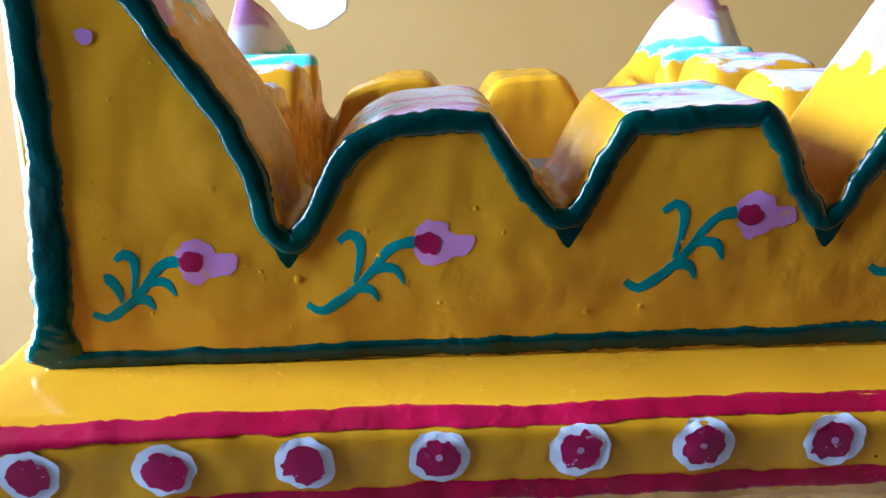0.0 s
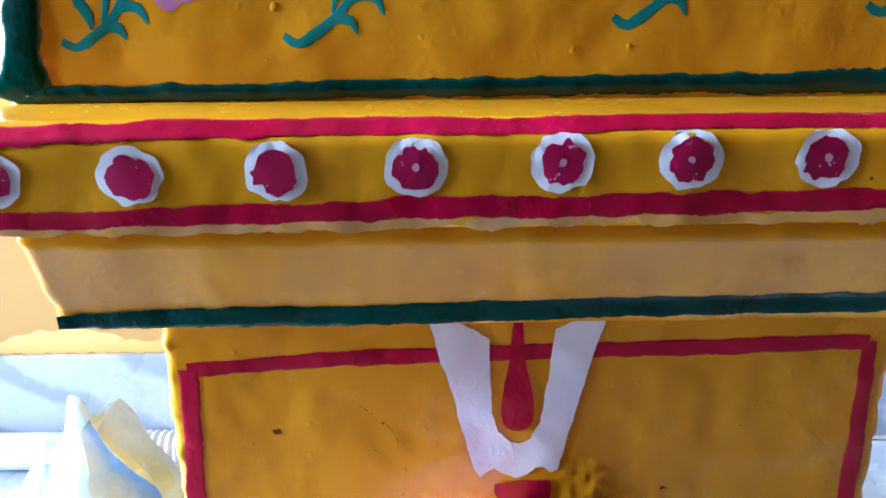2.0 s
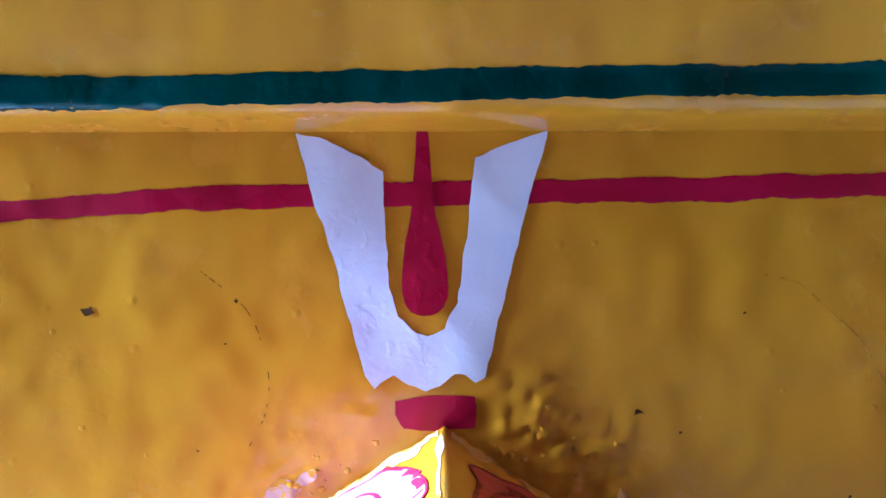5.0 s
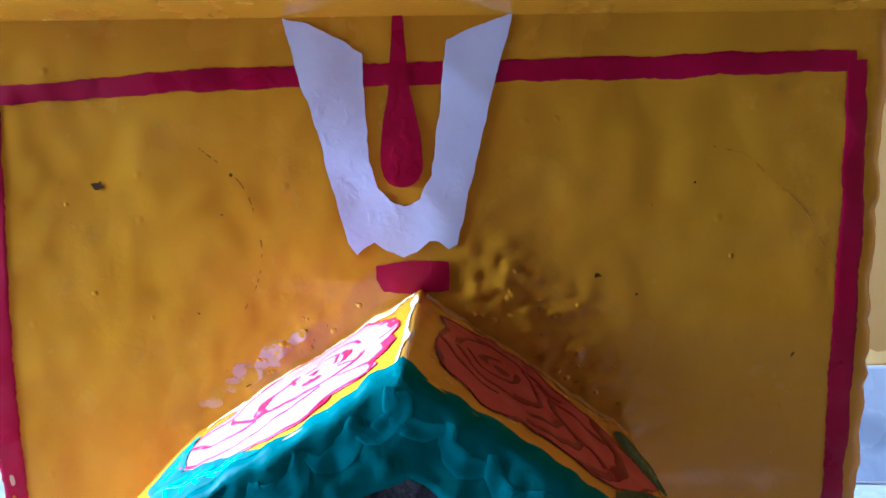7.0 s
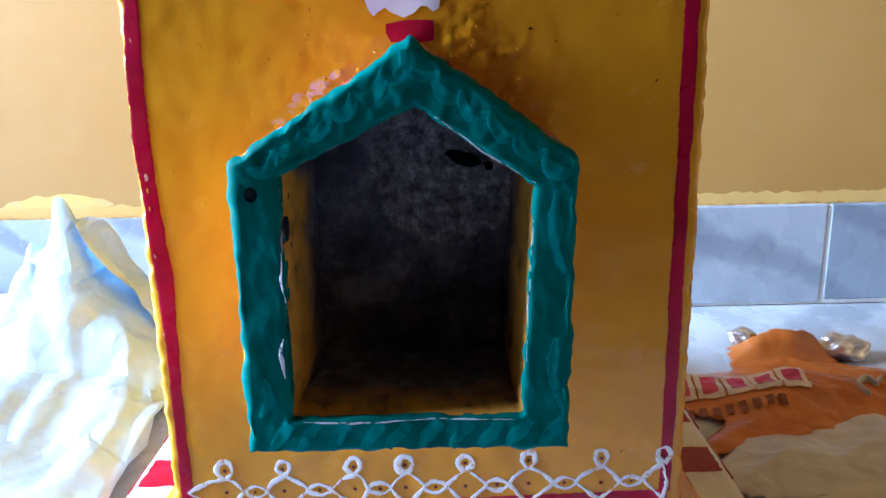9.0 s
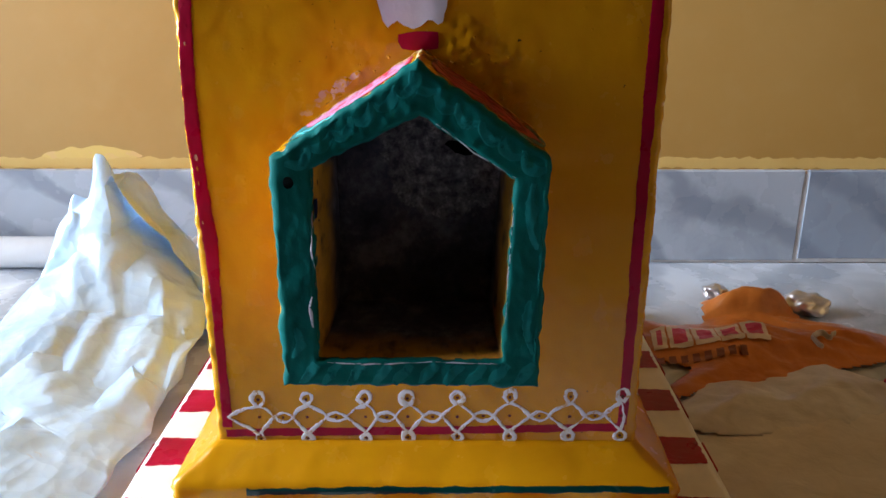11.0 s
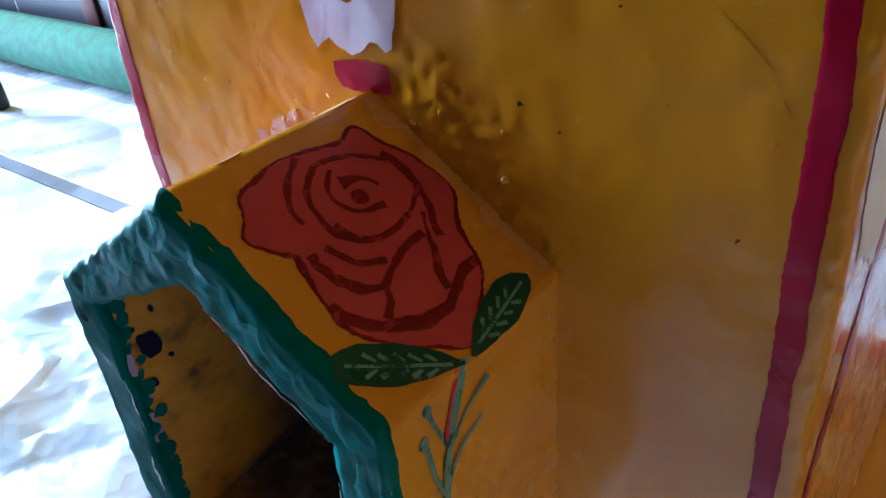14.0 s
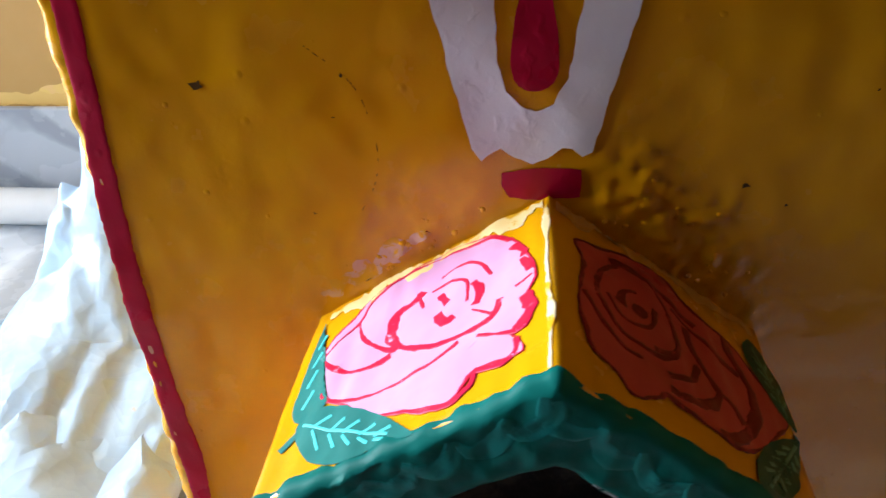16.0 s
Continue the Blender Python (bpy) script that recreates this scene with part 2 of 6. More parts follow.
MAROON = plain("maroon_wood", (0.08, 0.012, 0.012), 0.5, scale=20)
MAT_GREEN = plain("green_mat", (0.012, 0.12, 0.07), 0.9, var=0.35, scale=60, bump=0.8, dist=0.002)
FOIL = plain("silver_foil", (0.75, 0.75, 0.78), 0.34, 0.8, var=0.1, bump=0.8, scale=60)
GROUT = plain("pale_grout", (0.60, 0.60, 0.60), 0.8)
PRINT_PINK = plain("magenta_print", (0.52, 0.02, 0.13), 0.45)
PRINT_DARK = plain("brown_print", (0.20, 0.04, 0.02), 0.5)
PRINT_WHITE = plain("white_print", (0.74, 0.66, 0.62), 0.45)


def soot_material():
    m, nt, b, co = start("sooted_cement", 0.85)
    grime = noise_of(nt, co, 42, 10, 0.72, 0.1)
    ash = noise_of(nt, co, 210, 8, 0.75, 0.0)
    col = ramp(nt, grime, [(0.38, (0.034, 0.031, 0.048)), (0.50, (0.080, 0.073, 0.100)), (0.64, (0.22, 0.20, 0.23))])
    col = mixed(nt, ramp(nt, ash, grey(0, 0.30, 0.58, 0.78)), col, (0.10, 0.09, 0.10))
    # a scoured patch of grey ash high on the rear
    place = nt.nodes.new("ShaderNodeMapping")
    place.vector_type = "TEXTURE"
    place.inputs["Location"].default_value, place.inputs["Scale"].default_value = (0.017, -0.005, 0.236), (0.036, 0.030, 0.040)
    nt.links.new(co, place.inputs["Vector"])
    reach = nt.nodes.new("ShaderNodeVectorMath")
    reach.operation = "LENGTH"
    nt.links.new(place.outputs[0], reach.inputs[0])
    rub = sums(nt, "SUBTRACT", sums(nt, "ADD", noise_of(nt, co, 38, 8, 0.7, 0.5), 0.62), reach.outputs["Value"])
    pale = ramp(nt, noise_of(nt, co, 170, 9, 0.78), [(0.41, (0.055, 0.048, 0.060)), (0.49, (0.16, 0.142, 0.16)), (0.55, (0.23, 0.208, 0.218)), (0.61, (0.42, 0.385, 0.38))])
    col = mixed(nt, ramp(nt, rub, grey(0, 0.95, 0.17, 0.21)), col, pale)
    # yellow paint reaches a little way in with a ragged brush edge
    sep = nt.nodes.new("ShaderNodeSeparateXYZ")
    nt.links.new(co, sep.inputs[0])
    add = nt.nodes.new("ShaderNodeMath")
    add.operation = "MULTIPLY_ADD"
    nt.links.new(noise_of(nt, co, 45, 6, 0.65), add.inputs[0])
    add.inputs[1].default_value = 0.022
    # less of it on the sill and hardly any under the gable
    low = sums(nt, "MULTIPLY", sums(nt, "SUBTRACT", 1.0, band(nt, sep.outputs[2], 0.150, 0.157)), 0.025)
    high = sums(nt, "MULTIPLY", band(nt, sep.outputs[2], 0.234, 0.247), 0.036)
    nt.links.new(sums(nt, "ADD", sep.outputs[1], sums(nt, "ADD", low, high)), add.inputs[2])
    edge = nt.nodes.new("ShaderNodeMapRange")
    nt.links.new(add.outputs[0], edge.inputs[0])
    edge.inputs[1].default_value, edge.inputs[2].default_value = -0.026, -0.006
    edge.inputs[3].default_value, edge.inputs[4].default_value = 1.0, 0.0
    smear = ramp(nt, noise_of(nt, scaled(nt, co, 90, 50, 70), 1, 6), [(0.32, (0.10, 0.05, 0.008)), (0.46, (0.44, 0.20, 0.008)), (0.65, (0.56, 0.27, 0.010))])
    nt.links.new(mixed(nt, edge.outputs[0], col, smear), b.inputs["Base Color"])
    bumped(nt, b, [(grime, 0.5, 0.003), (ash, 0.4, 0.001)])
    return m


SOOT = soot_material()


def marble_material(name, pale, vein, deep):
    """Polished white marble with slanting grey veins; each slab differs."""
    m, nt, b, co = start(name, 0.22)
    info = nt.nodes.new("ShaderNodeObjectInfo")
    shift = nt.nodes.new("ShaderNodeVectorMath")
    shift.operation = "MULTIPLY_ADD"
    comb = nt.nodes.new("ShaderNodeCombineXYZ")
    for k in range(3):
        nt.links.new(info.outputs["Random"], comb.inputs[k])
    nt.links.new(comb.outputs[0], shift.inputs[0])
    shift.inputs[1].default_value = (7.0, 3.0, 5.0)
    nt.links.new(co, shift.inputs[2])
    turn = nt.nodes.new("ShaderNodeMapping")
    turn.inputs["Rotation"].default_value = (0.35, 0.95, 0.6)
    nt.links.new(shift.outputs[0], turn.inputs["Vector"])
    p = turn.outputs[0]
    w = nt.nodes.new("ShaderNodeTexWave")
    w.inputs["Scale"].default_value, w.inputs["Distortion"].default_value = 4.2, 5.0
    w.inputs["Detail"].default_value, w.inputs["Detail Scale"].default_value = 4, 1.6
    nt.links.new(p, w.inputs["Vector"])
    cloud = noise_of(nt, p, 7, 7, 0.62, 0.6)
    col = ramp(nt, cloud, [(0.3, vein), (0.5, pale), (0.8, tuple(min(1, c * 1.12) for c in pale))])
    col = mixed(nt, ramp(nt, w.outputs["Fac"], grey(0, 0.85, 0.70, 0.95)), col, vein)
    tone = ramp(nt, info.outputs["Random"], [(0.0, pale), (0.72, pale), (0.78, deep), (1.0, deep)])
    col = mixed(nt, 0.30, col, tone)
    col = mixed(nt, ramp(nt, noise_of(nt, co, 24, 8, 0.7), grey(0, 0.5, 0.62, 0.75)), col, tuple(c * 0.75 for c in pale))
    nt.links.new(col, b.inputs["Base Color"])
    nt.links.new(ramp(nt, noise_of(nt, co, 14, 5), grey(0.16, 0.4, 0.35, 0.7)), b.inputs["Roughness"])
    bumped(nt, b, [(noise_of(nt, co, 90, 4), 0.05, 0.0006)])
    return m


MARBLE = marble_material("veined_marble", (0.58, 0.63, 0.69), (0.24, 0.28, 0.34), (0.42, 0.47, 0.53))
GREY_MARBLE = marble_material("grey_marble", (0.28, 0.33, 0.41), (0.17, 0.20, 0.26), (0.30, 0.35, 0.43))
# speckled stone for the unseen front floor, kept dark to cut bounced light
DARK_FLOOR = plain("dark_unseen_floor", (0.15, 0.145, 0.14), 0.3, var=0.45, scale=160, bump=0.03)
SKIRT_MARBLE = marble_material("skirting_marble", (0.40, 0.44, 0.50), (0.18, 0.21, 0.26), (0.33, 0.37, 0.43))
# shade over the far-left skirting, put into its stone colour
SHADED_SKIRT = plain("shaded_skirting", (0.035, 0.042, 0.065), 0.35, scale=8, bump=0.05)
INLAY = plain("grey_stone_inlay", (0.12, 0.16, 0.20), 0.3, bump=0.05)


def wall_material():
    m, nt, b, co = start("ochre_wall_paint", 0.62)
    broad = noise_of(nt, co, 2.6, 6, 0.6, 0.4)
    mid = noise_of(nt, co, 28, 6, 0.6)
    col = ramp(nt, broad, [(0.3, (0.38, 0.205, 0.040)), (0.7, (0.43, 0.250, 0.064))])
    col = mixed(nt, ramp(nt, mid, grey(0, 0.3, 0.5, 0.8)), col, (0.45, 0.28, 0.090))
    nt.links.new(col, b.inputs["Base Color"])
    bumped(nt, b, [(mid, 0.12, 0.002), (noise_of(nt, co, 240, 3), 0.15, 0.0006)])
    return m


WALL = wall_material()
# unseen ceiling and side wall, toned to bounce warm fill light
CEILING = plain("bounce_cream", (0.62, 0.48, 0.31), 0.9, var=0.06, scale=5)
BOUNCE_OCHRE = plain("bounce_ochre", (0.50, 0.29, 0.10), 0.85, var=0.06, scale=5)
# for walls added out of view; the brown sets how much fill returns
FILL_BROWN = plain("fill_brown", (0.27, 0.16, 0.07), 0.9, var=0.2, scale=4)


def film_material():
    m, nt, b, co = start("milky_plastic_film", 0.2)
    n = noise_of(nt, co, 20, 7, 0.62, 0.5)
    col = ramp(nt, n, [(0.3, (0.58, 0.78, 0.96)), (0.7, (0.68, 0.86, 1.0))])
    col = mixed(nt, ramp(nt, noise_of(nt, co, 9, 5, 0.55, 1.2), grey(0, 0.14, 0.54, 0.66)), col, (0.76, 0.68, 0.56))
    stain = ramp(nt, noise_of(nt, co, 26, 6, 0.6, 0.7), grey(0, 0.6, 0.67, 0.71))
    col = mixed(nt, stain, col, (0.72, 0.48, 0.18))
    nt.links.new(col, b.inputs["Base Color"])
    b.inputs["Transmission Weight"].default_value = 0.08
    b.inputs["Specular IOR Level"].default_value = 0.6
    cells = []
    for size in (34, 80):
        v = nt.nodes.new("ShaderNodeTexVoronoi")
        v.inputs["Scale"].default_value = size
        bend = nt.nodes.new("ShaderNodeVectorMath")
        bend.operation = "MULTIPLY_ADD"
        wav = nt.nodes.new("ShaderNodeTexNoise")
        wav.inputs["Scale"].default_value = size * 0.6
        nt.links.new(co, wav.inputs["Vector"])
        nt.links.new(wav.outputs["Color"], bend.inputs[0])
        bend.inputs[1].default_value = (0.6 / size, 0.6 / size, 0.6 / size)
        nt.links.new(co, bend.inputs[2])
        nt.links.new(bend.outputs[0], v.inputs["Vector"])
        cells.append((v.outputs["Distance"], 0.26, 0.35 / size))
    bumped(nt, b, cells)
    thin = nt.nodes.new("ShaderNodeBsdfTranslucent")
    nt.links.new(col, thin.inputs["Color"])
    both = nt.nodes.new("ShaderNodeMixShader")
    both.inputs[0].default_value = 0.30
    nt.links.new(b.outputs[0], both.inputs[1])
    nt.links.new(thin.outputs[0], both.inputs[2])
    nt.links.new(both.outputs[0], nt.nodes["Material Output"].inputs["Surface"])
    return m


FILM = film_material()


def bag_material(name, base, dark):
    m, nt, b, co = start(name, 0.3)
    n = noise_of(nt, co, 34, 6, 0.6, 0.4)
    nt.links.new(ramp(nt, n, [(0.32, dark), (0.6, base), (0.85, tuple(min(1, c * 1.2) for c in base))]), b.inputs["Base Color"])
    bumped(nt, b, [(noise_of(nt, co, 45, 4, 0.55, 0.9), 0.4, 0.003), (noise_of(nt, co, 320, 3), 0.1, 0.0004)])
    return m


ORANGE = bag_material("orange_bag_plastic", (0.58, 0.185, 0.030), (0.44, 0.115, 0.016))
GREY_PAPER = bag_material("grey_paper", (0.60, 0.59, 0.60), (0.50, 0.49, 0.50))
PAPER = bag_material("dusty_paper", (0.62, 0.59, 0.57), (0.54, 0.51, 0.49))


# ---- builders ----
def mesh_of(name, bm, material, smooth=True):
    bmesh.ops.recalc_face_normals(bm, faces=bm.faces)
    me = bpy.data.meshes.new(name)
    bm.to_mesh(me)
    bm.free()
    me.materials.append(material)
    if smooth:
        me.shade_smooth()
    return me


def part(name, bm, material, parent, label="", smooth=True):
    ob = new(name, mesh_of(name, bm, material, smooth))
    ob.parent = parent
    ob.matrix_parent_inverse = parent.matrix_world.inverted()
    return tagged(ob, label)


def thing(name, bm, material, label, category, group="", kind="", smooth=True):
    return tagged(new(name, mesh_of(name, bm, material, smooth)), label, category, group, kind)


def base_empty(name, place, label, category, group=""):
    ob = new(name)
    ob.empty_display_size = 0.05
    ob.matrix_world = pose(*place)
    bpy.context.view_layer.update()
    return tagged(ob, label, category, group)


def lump(p, amp=0.0007):
    """Unevenness of hand-trowelled, hand-painted cement."""
    v = Vector(p)
    return amp * (noise.noise(v * 42) + 0.45 * noise.noise(v * 120 + Vector((3, 1, 7))))


def loft(bm, loops, close=True):
    """Quads between loops of equally many points."""
    rows = [[bm.verts.new(p) for p in loop] for loop in loops]
    n = len(rows[0])
    for a, b in zip(rows, rows[1:]):
        for k in range(n if close else n - 1):
            bm.faces.new((a[k], a[(k + 1) % n], b[(k + 1) % n], b[k]))
    return rows


def box(bm, x0, x1, y0, y1, z0, z1, bevel=0.0, segments=2):
    made = bmesh.ops.create_cube(bm, size=1)["verts"]
    for v in made:
        v.co = Vector(((x0 + x1) / 2 + v.co.x * (x1 - x0), (y0 + y1) / 2 + v.co.y * (y1 - y0), (z0 + z1) / 2 + v.co.z * (z1 - z0)))
    if bevel:
        edges = {e for v in made for e in v.link_edges}
        bmesh.ops.bevel(bm, geom=list(edges), offset=bevel, segments=segments, affect="EDGES", profile=0.5)
    return bm


def spline(pts, step=0.0015, closed=False):
    """A smooth line through the points, with about that step."""
    p = [Vector(q) for q in pts]
    n, out = len(p), []
    for k in range(n if closed else n - 1):
        a, b, c, d = (p[(k + j) % n] if closed else p[min(max(k + j, 0), n - 1)] for j in (-1, 0, 1, 2))
        m = max(2, int((c - b).length / step))
        for j in range(m):
            t = j / m
            out.append(0.5 * (2 * b + (c - a) * t + (2 * a - 5 * b + 4 * c - d) * t * t + (3 * b - a - 3 * c + d) * t ** 3))
    if not closed:
        out.append(p[-1])
    return out


def wobble(pts, amount, scale=180, seed=0.0):
    out = []
    for q in pts:
        j = Vector((noise.noise((q.x * scale, q.y * scale, seed)), noise.noise((q.x * scale, q.y * scale, seed + 9))))
        k = Vector((noise.noise((q.x * 900, q.y * 900, seed)), noise.noise((q.x * 900, q.y * 900, seed + 9))))
        out.append(q + j * amount + k * min(0.00022, amount * 0.35))
    return out


BEAD = ((-1, -1.2), (-0.95, 0.5), (-0.6, 0.9), (0, 1.0), (0.6, 0.9), (0.95, 0.5), (1, -1.2))
FLAT = ((-1, 0.66), (-0.9, 0.93), (-0.6, 1.0), (-0.3, 1.0), (0, 1.0), (0.3, 1.0), (0.6, 1.0), (0.9, 0.93), (1, 0.66))


def stroke(bm, surf, pts, width, lift=0.00029, closed=False, taper=(1, 1), step=0.0014, rough=0.12, smooth=True, bead=False):
    """A brush line of enamel on a surface, with a rounded bead and uneven edges. width: a number, or one for each point."""
    line = spline([(*p, 0) for p in pts], step, closed) if smooth else [Vector((*a, 0)).lerp(Vector((*b, 0)), j / 24) for a, b in zip(pts, pts[1:]) for j in range(24)] + [Vector((*pts[-1], 0))]
    n, loops = len(line), []
    seed = random.random() * 50
    for k, q in enumerate(line):
        a, b = line[(k - 1) % n if closed else max(k - 1, 0)], line[(k + 1) % n if closed else min(k + 1, n - 1)]
        way = (b - a).normalized()
        side = Vector((-way.y, way.x, 0))
        f = k / max(1, n - 1)
        if isinstance(width, (tuple, list)):
            s = f * (len(width) - 1)
            i = min(int(s), len(width) - 2)
            w = width[i] + (width[i + 1] - width[i]) * (s - i)
        else:
            w = width * (taper[0] + (taper[1] - taper[0]) * f)
        j1 = 1 + rough * (2 * noise.noise((q.x * 110, q.y * 110, seed)) + 1.1 * noise.noise((q.x * 700, q.y * 700, seed)))
        j2 = 1 + rough * (2 * noise.noise((q.x * 110, q.y * 110, seed + 20)) + 1.1 * noise.noise((q.x * 700, q.y * 700, seed + 20)))
        row = []
        for o, h in BEAD if bead else FLAT:
            e = q + side * (w / 2 * o * (j1 if o < 0 else j2))
            row.append(surf(e.x, e.y, lift * h))
        loops.append(row)
    rows = loft(bm, loops + ([loops[0]] if closed else []), close=False)
    if bead and not closed:
        for row in (rows[0], rows[-1]):
            bm.faces.new(row)


def edge_steps(pts, step):
    """Points at even steps round a closed polygon."""
    out = []
    for a, b in zip(pts, pts[1:] + pts[:1]):
        a, b = Vector((*a, 0)), Vector((*b, 0))
        n = max(1, int((b - a).length / step))
        out += [a.lerp(b, j / n) for j in range(n)]
    return out


def fill(bm, surf, pts, lift=0.00026, smooth=True, rough=0.0004, step=0.002, scale=260):
    """A flat patch of paint with an uneven edge, laid on a surface."""
    line = spline([(*p, 0) for p in pts], step, True) if smooth else edge_steps(pts, 0.0013)
    line = wobble([Vector((q.x, q.y)) for q in line], rough, scale, random.random() * 40)
    tmp = bmesh.new()
    f = tmp.faces.new([tmp.verts.new((q.x, q.y, 0)) for q in line])
    bmesh.ops.triangulate(tmp, faces=[f])
    for _ in range(5):
        far = [e for e in tmp.edges if e.calc_length() > 0.0045 and not e.is_boundary]
        if not far:
            break
        bmesh.ops.subdivide_edges(tmp, edges=far, cuts=1)
        bmesh.ops.triangulate(tmp, faces=[g for g in tmp.faces if len(g.verts) > 3])
    rim = {v for v in tmp.verts if any(e.is_boundary for e in v.link_edges)}
    made = {}
    for v in tmp.verts:
        h = 0.95 * lift if v in rim else lift
        made[v] = bm.verts.new(surf(v.co.x, v.co.y, h))
    for g in tmp.faces:
        corner = [made[v] for v in g.verts]
        if not bm.faces.get(corner):
            bm.faces.new(corner)
    tmp.free()


def blister(bm, surf, x, z, r, rise, seed):
    """A small round lump under the paint: a low dome with an uneven foot."""
    rows = []
    for f, h in ((1.0, -0.05), (0.82, 0.35), (0.55, 0.75), (0.25, 0.97)):
        row = []
        for k in range(9):
            a = k * math.tau / 9
            q = r * f * (1 + 0.35 * noise.noise((math.cos(a) * 1.3 + seed, math.sin(a) * 1.3, seed)))
            row.append(surf(x + q * math.cos(a), z + q * math.sin(a), rise * h))
        rows.append(row)
    made = loft(bm, rows)
    bm.faces.new(made[-1])


def disc(x, z, r, n=14, squash=1.0):
    return [(x + r * math.cos(k * math.tau / n), z + r * squash * math.sin(k * math.tau / n)) for k in range(n)]


def painted(name, kind, surf, args, material, parent, label="", **more):
    bm = bmesh.new()
    (stroke if kind == "stroke" else fill)(bm, surf, *args, **more)
    return part(name, bm, material, parent, label)


# ---- room ----
WALL_Y, L, R, F, TOP = 0.497, -1.8, 1.75, -4.6, 3.1
T = 0.15


def slab(name, x0, x1, y0, y1, z0, z1, material, label, category="wall"):
    return thing(name, box(bmesh.new(), x0, x1, y0, y1, z0, z1), material, label, category, kind="structure", smooth=False)


wall_back = slab("wall_back", L - T, R + T, WALL_Y, WALL_Y + T, 0, TOP, WALL, "ochre painted plaster wall behind the pedestal")
# added out of view as a reflector for the hood's right slope
slab("wall_right", R, R + T, F + 0.001, WALL_Y - 0.001, 0, TOP, BOUNCE_OCHRE, "unseen side wall, ochre to throw warm light back")
# assumed opening out of view, cut low and narrow to bound the sun patch
DOOR = (-0.325, 0.44, 1.66)
slab("wall_left_near", L - T, L, F + 0.001, DOOR[0], 0, TOP, FILL_BROWN, "unseen brown wall beside the opening, toned to set the fill light")
slab("wall_left_far", L - T, L, DOOR[1], WALL_Y - 0.001, 0, TOP, WALL, "unseen ochre pier bounding the sun patch at the back wall")
slab("wall_left_lintel", L - T, L, DOOR[0] + 0.001, DOOR[1] - 0.001, DOOR[2], TOP, WALL, "unseen ochre lintel, set low to end the sun patch")
slab("wall_front", L - T, R + T, F - T, F, 0, TOP, FILL_BROWN, "unseen wall facing the pedestal, brown to set the fill light")
slab("ceiling", L - T, R + T, F - T, WALL_Y + T, TOP + 0.001, TOP + 0.12, CEILING, "unseen ceiling, cream to bounce warm fill light", "ceiling")
floor = slab("floor", L - 3, R + T, F - 3, WALL_Y + T, -0.12, -0.004, GROUT, "cement bed and joints of the marble floor", "floor")

# ---- the pedestal ----
CX, HW, BODY_D = 0.0047, 0.1256, 0.27
BODY_Z0, BODY_Z1 = 0.054, 0.366
RIDGE, EAVE, HOOD_B, HOOD_HW, HOOD_Y = 0.2890, 0.2470, 0.1345, 0.0620, -0.0720
HX, RX0 = 0.0015, 0.0050          # middle of the hood, and its ridge a little beside it
ALPHAS = {s: math.atan2(RIDGE - EAVE, HOOD_HW + s * (HX - RX0)) for s in (-1, 1)}
pedestal = base_empty("plant_pedestal", (CX, 0.13, 0), "yellow painted cement plant pedestal with lamp niche on marble floor", "planter")


def near_roof(x, z):
    """1 close above the hood's gable, falling off over two centimetres: rough plaster there."""
    edge = RIDGE - abs(x - RX0) * math.tan(ALPHAS[1 if x > RX0 else -1])
    d = z - edge
    side = (1.0 if x > RX0 else 0.35) * min(1, max(0, (max(abs(x - 0.003) - 0.0125, 0.2855 - z)) / 0.004))
    side *= min(1, max(0.15, (0.068 - abs(x - RX0)) / 0.022))
    return side * math.exp(-((d - 0.008) / 0.019) ** 2) if -0.01 < d < 0.06 and abs(x - CX) < 0.085 else 0.0


def body_lump(p):
    h = lump(p, 0.0005)
    if p[1] < 0.002:
        r = near_roof(p[0], p[2])
        if r > 0.02:
            v = Vector(p)
            h += r * (0.0009 * max(0, noise.noise(v * 150) - 0.05) + 0.0026 * max(0, noise.noise(v * 300 + Vector((4, 4, 4))) - 0.05) + 0.0006 * noise.noise(v * 380))
    return h


def on_body(x, z, lift):
    return Vector((x, -body_lump((x, 0, z)) - lift, z))


def on_body_right(y, z, lift):
    p = (CX + HW, y, z)
    return Vector((CX + HW + lump(p, 0.0005) + lift, y, z))


def rounded_loop(x0, x1, y0, y1, r, front=0.0017, other=0.0034):
    """A rounded rectangle, finely divided along the front: points and outward normals."""
    out = []

    def line(a, b, n, step):
        m = max(2, int((Vector(b) - Vector(a)).length / step))
        out.extend((Vector(a).lerp(Vector(b), k / m), Vector(n)) for k in range(m))

    def arc(c, a0):
        for k in range(4):
            a = radians(a0 + 90 * k / 4)
            n = Vector((math.cos(a), math.sin(a)))
            out.append((Vector(c) + n * r, n))

    line((x0 + r, y0), (x1 - r, y0), (0, -1), front)
    arc((x1 - r, y0 + r), -90)
    line((x1, y0 + r), (x1, y1 - r), (1, 0), other)
    arc((x1 - r, y1 - r), 0)
    line((x1 - r, y1), (x0 + r, y1), (0, 1), 0.03)
    arc((x0 + r, y1 - r), 90)
    line((x0, y1 - r), (x0, y0 + r), (-1, 0), other)
    arc((x0 + r, y0 + r), 180)
    return out


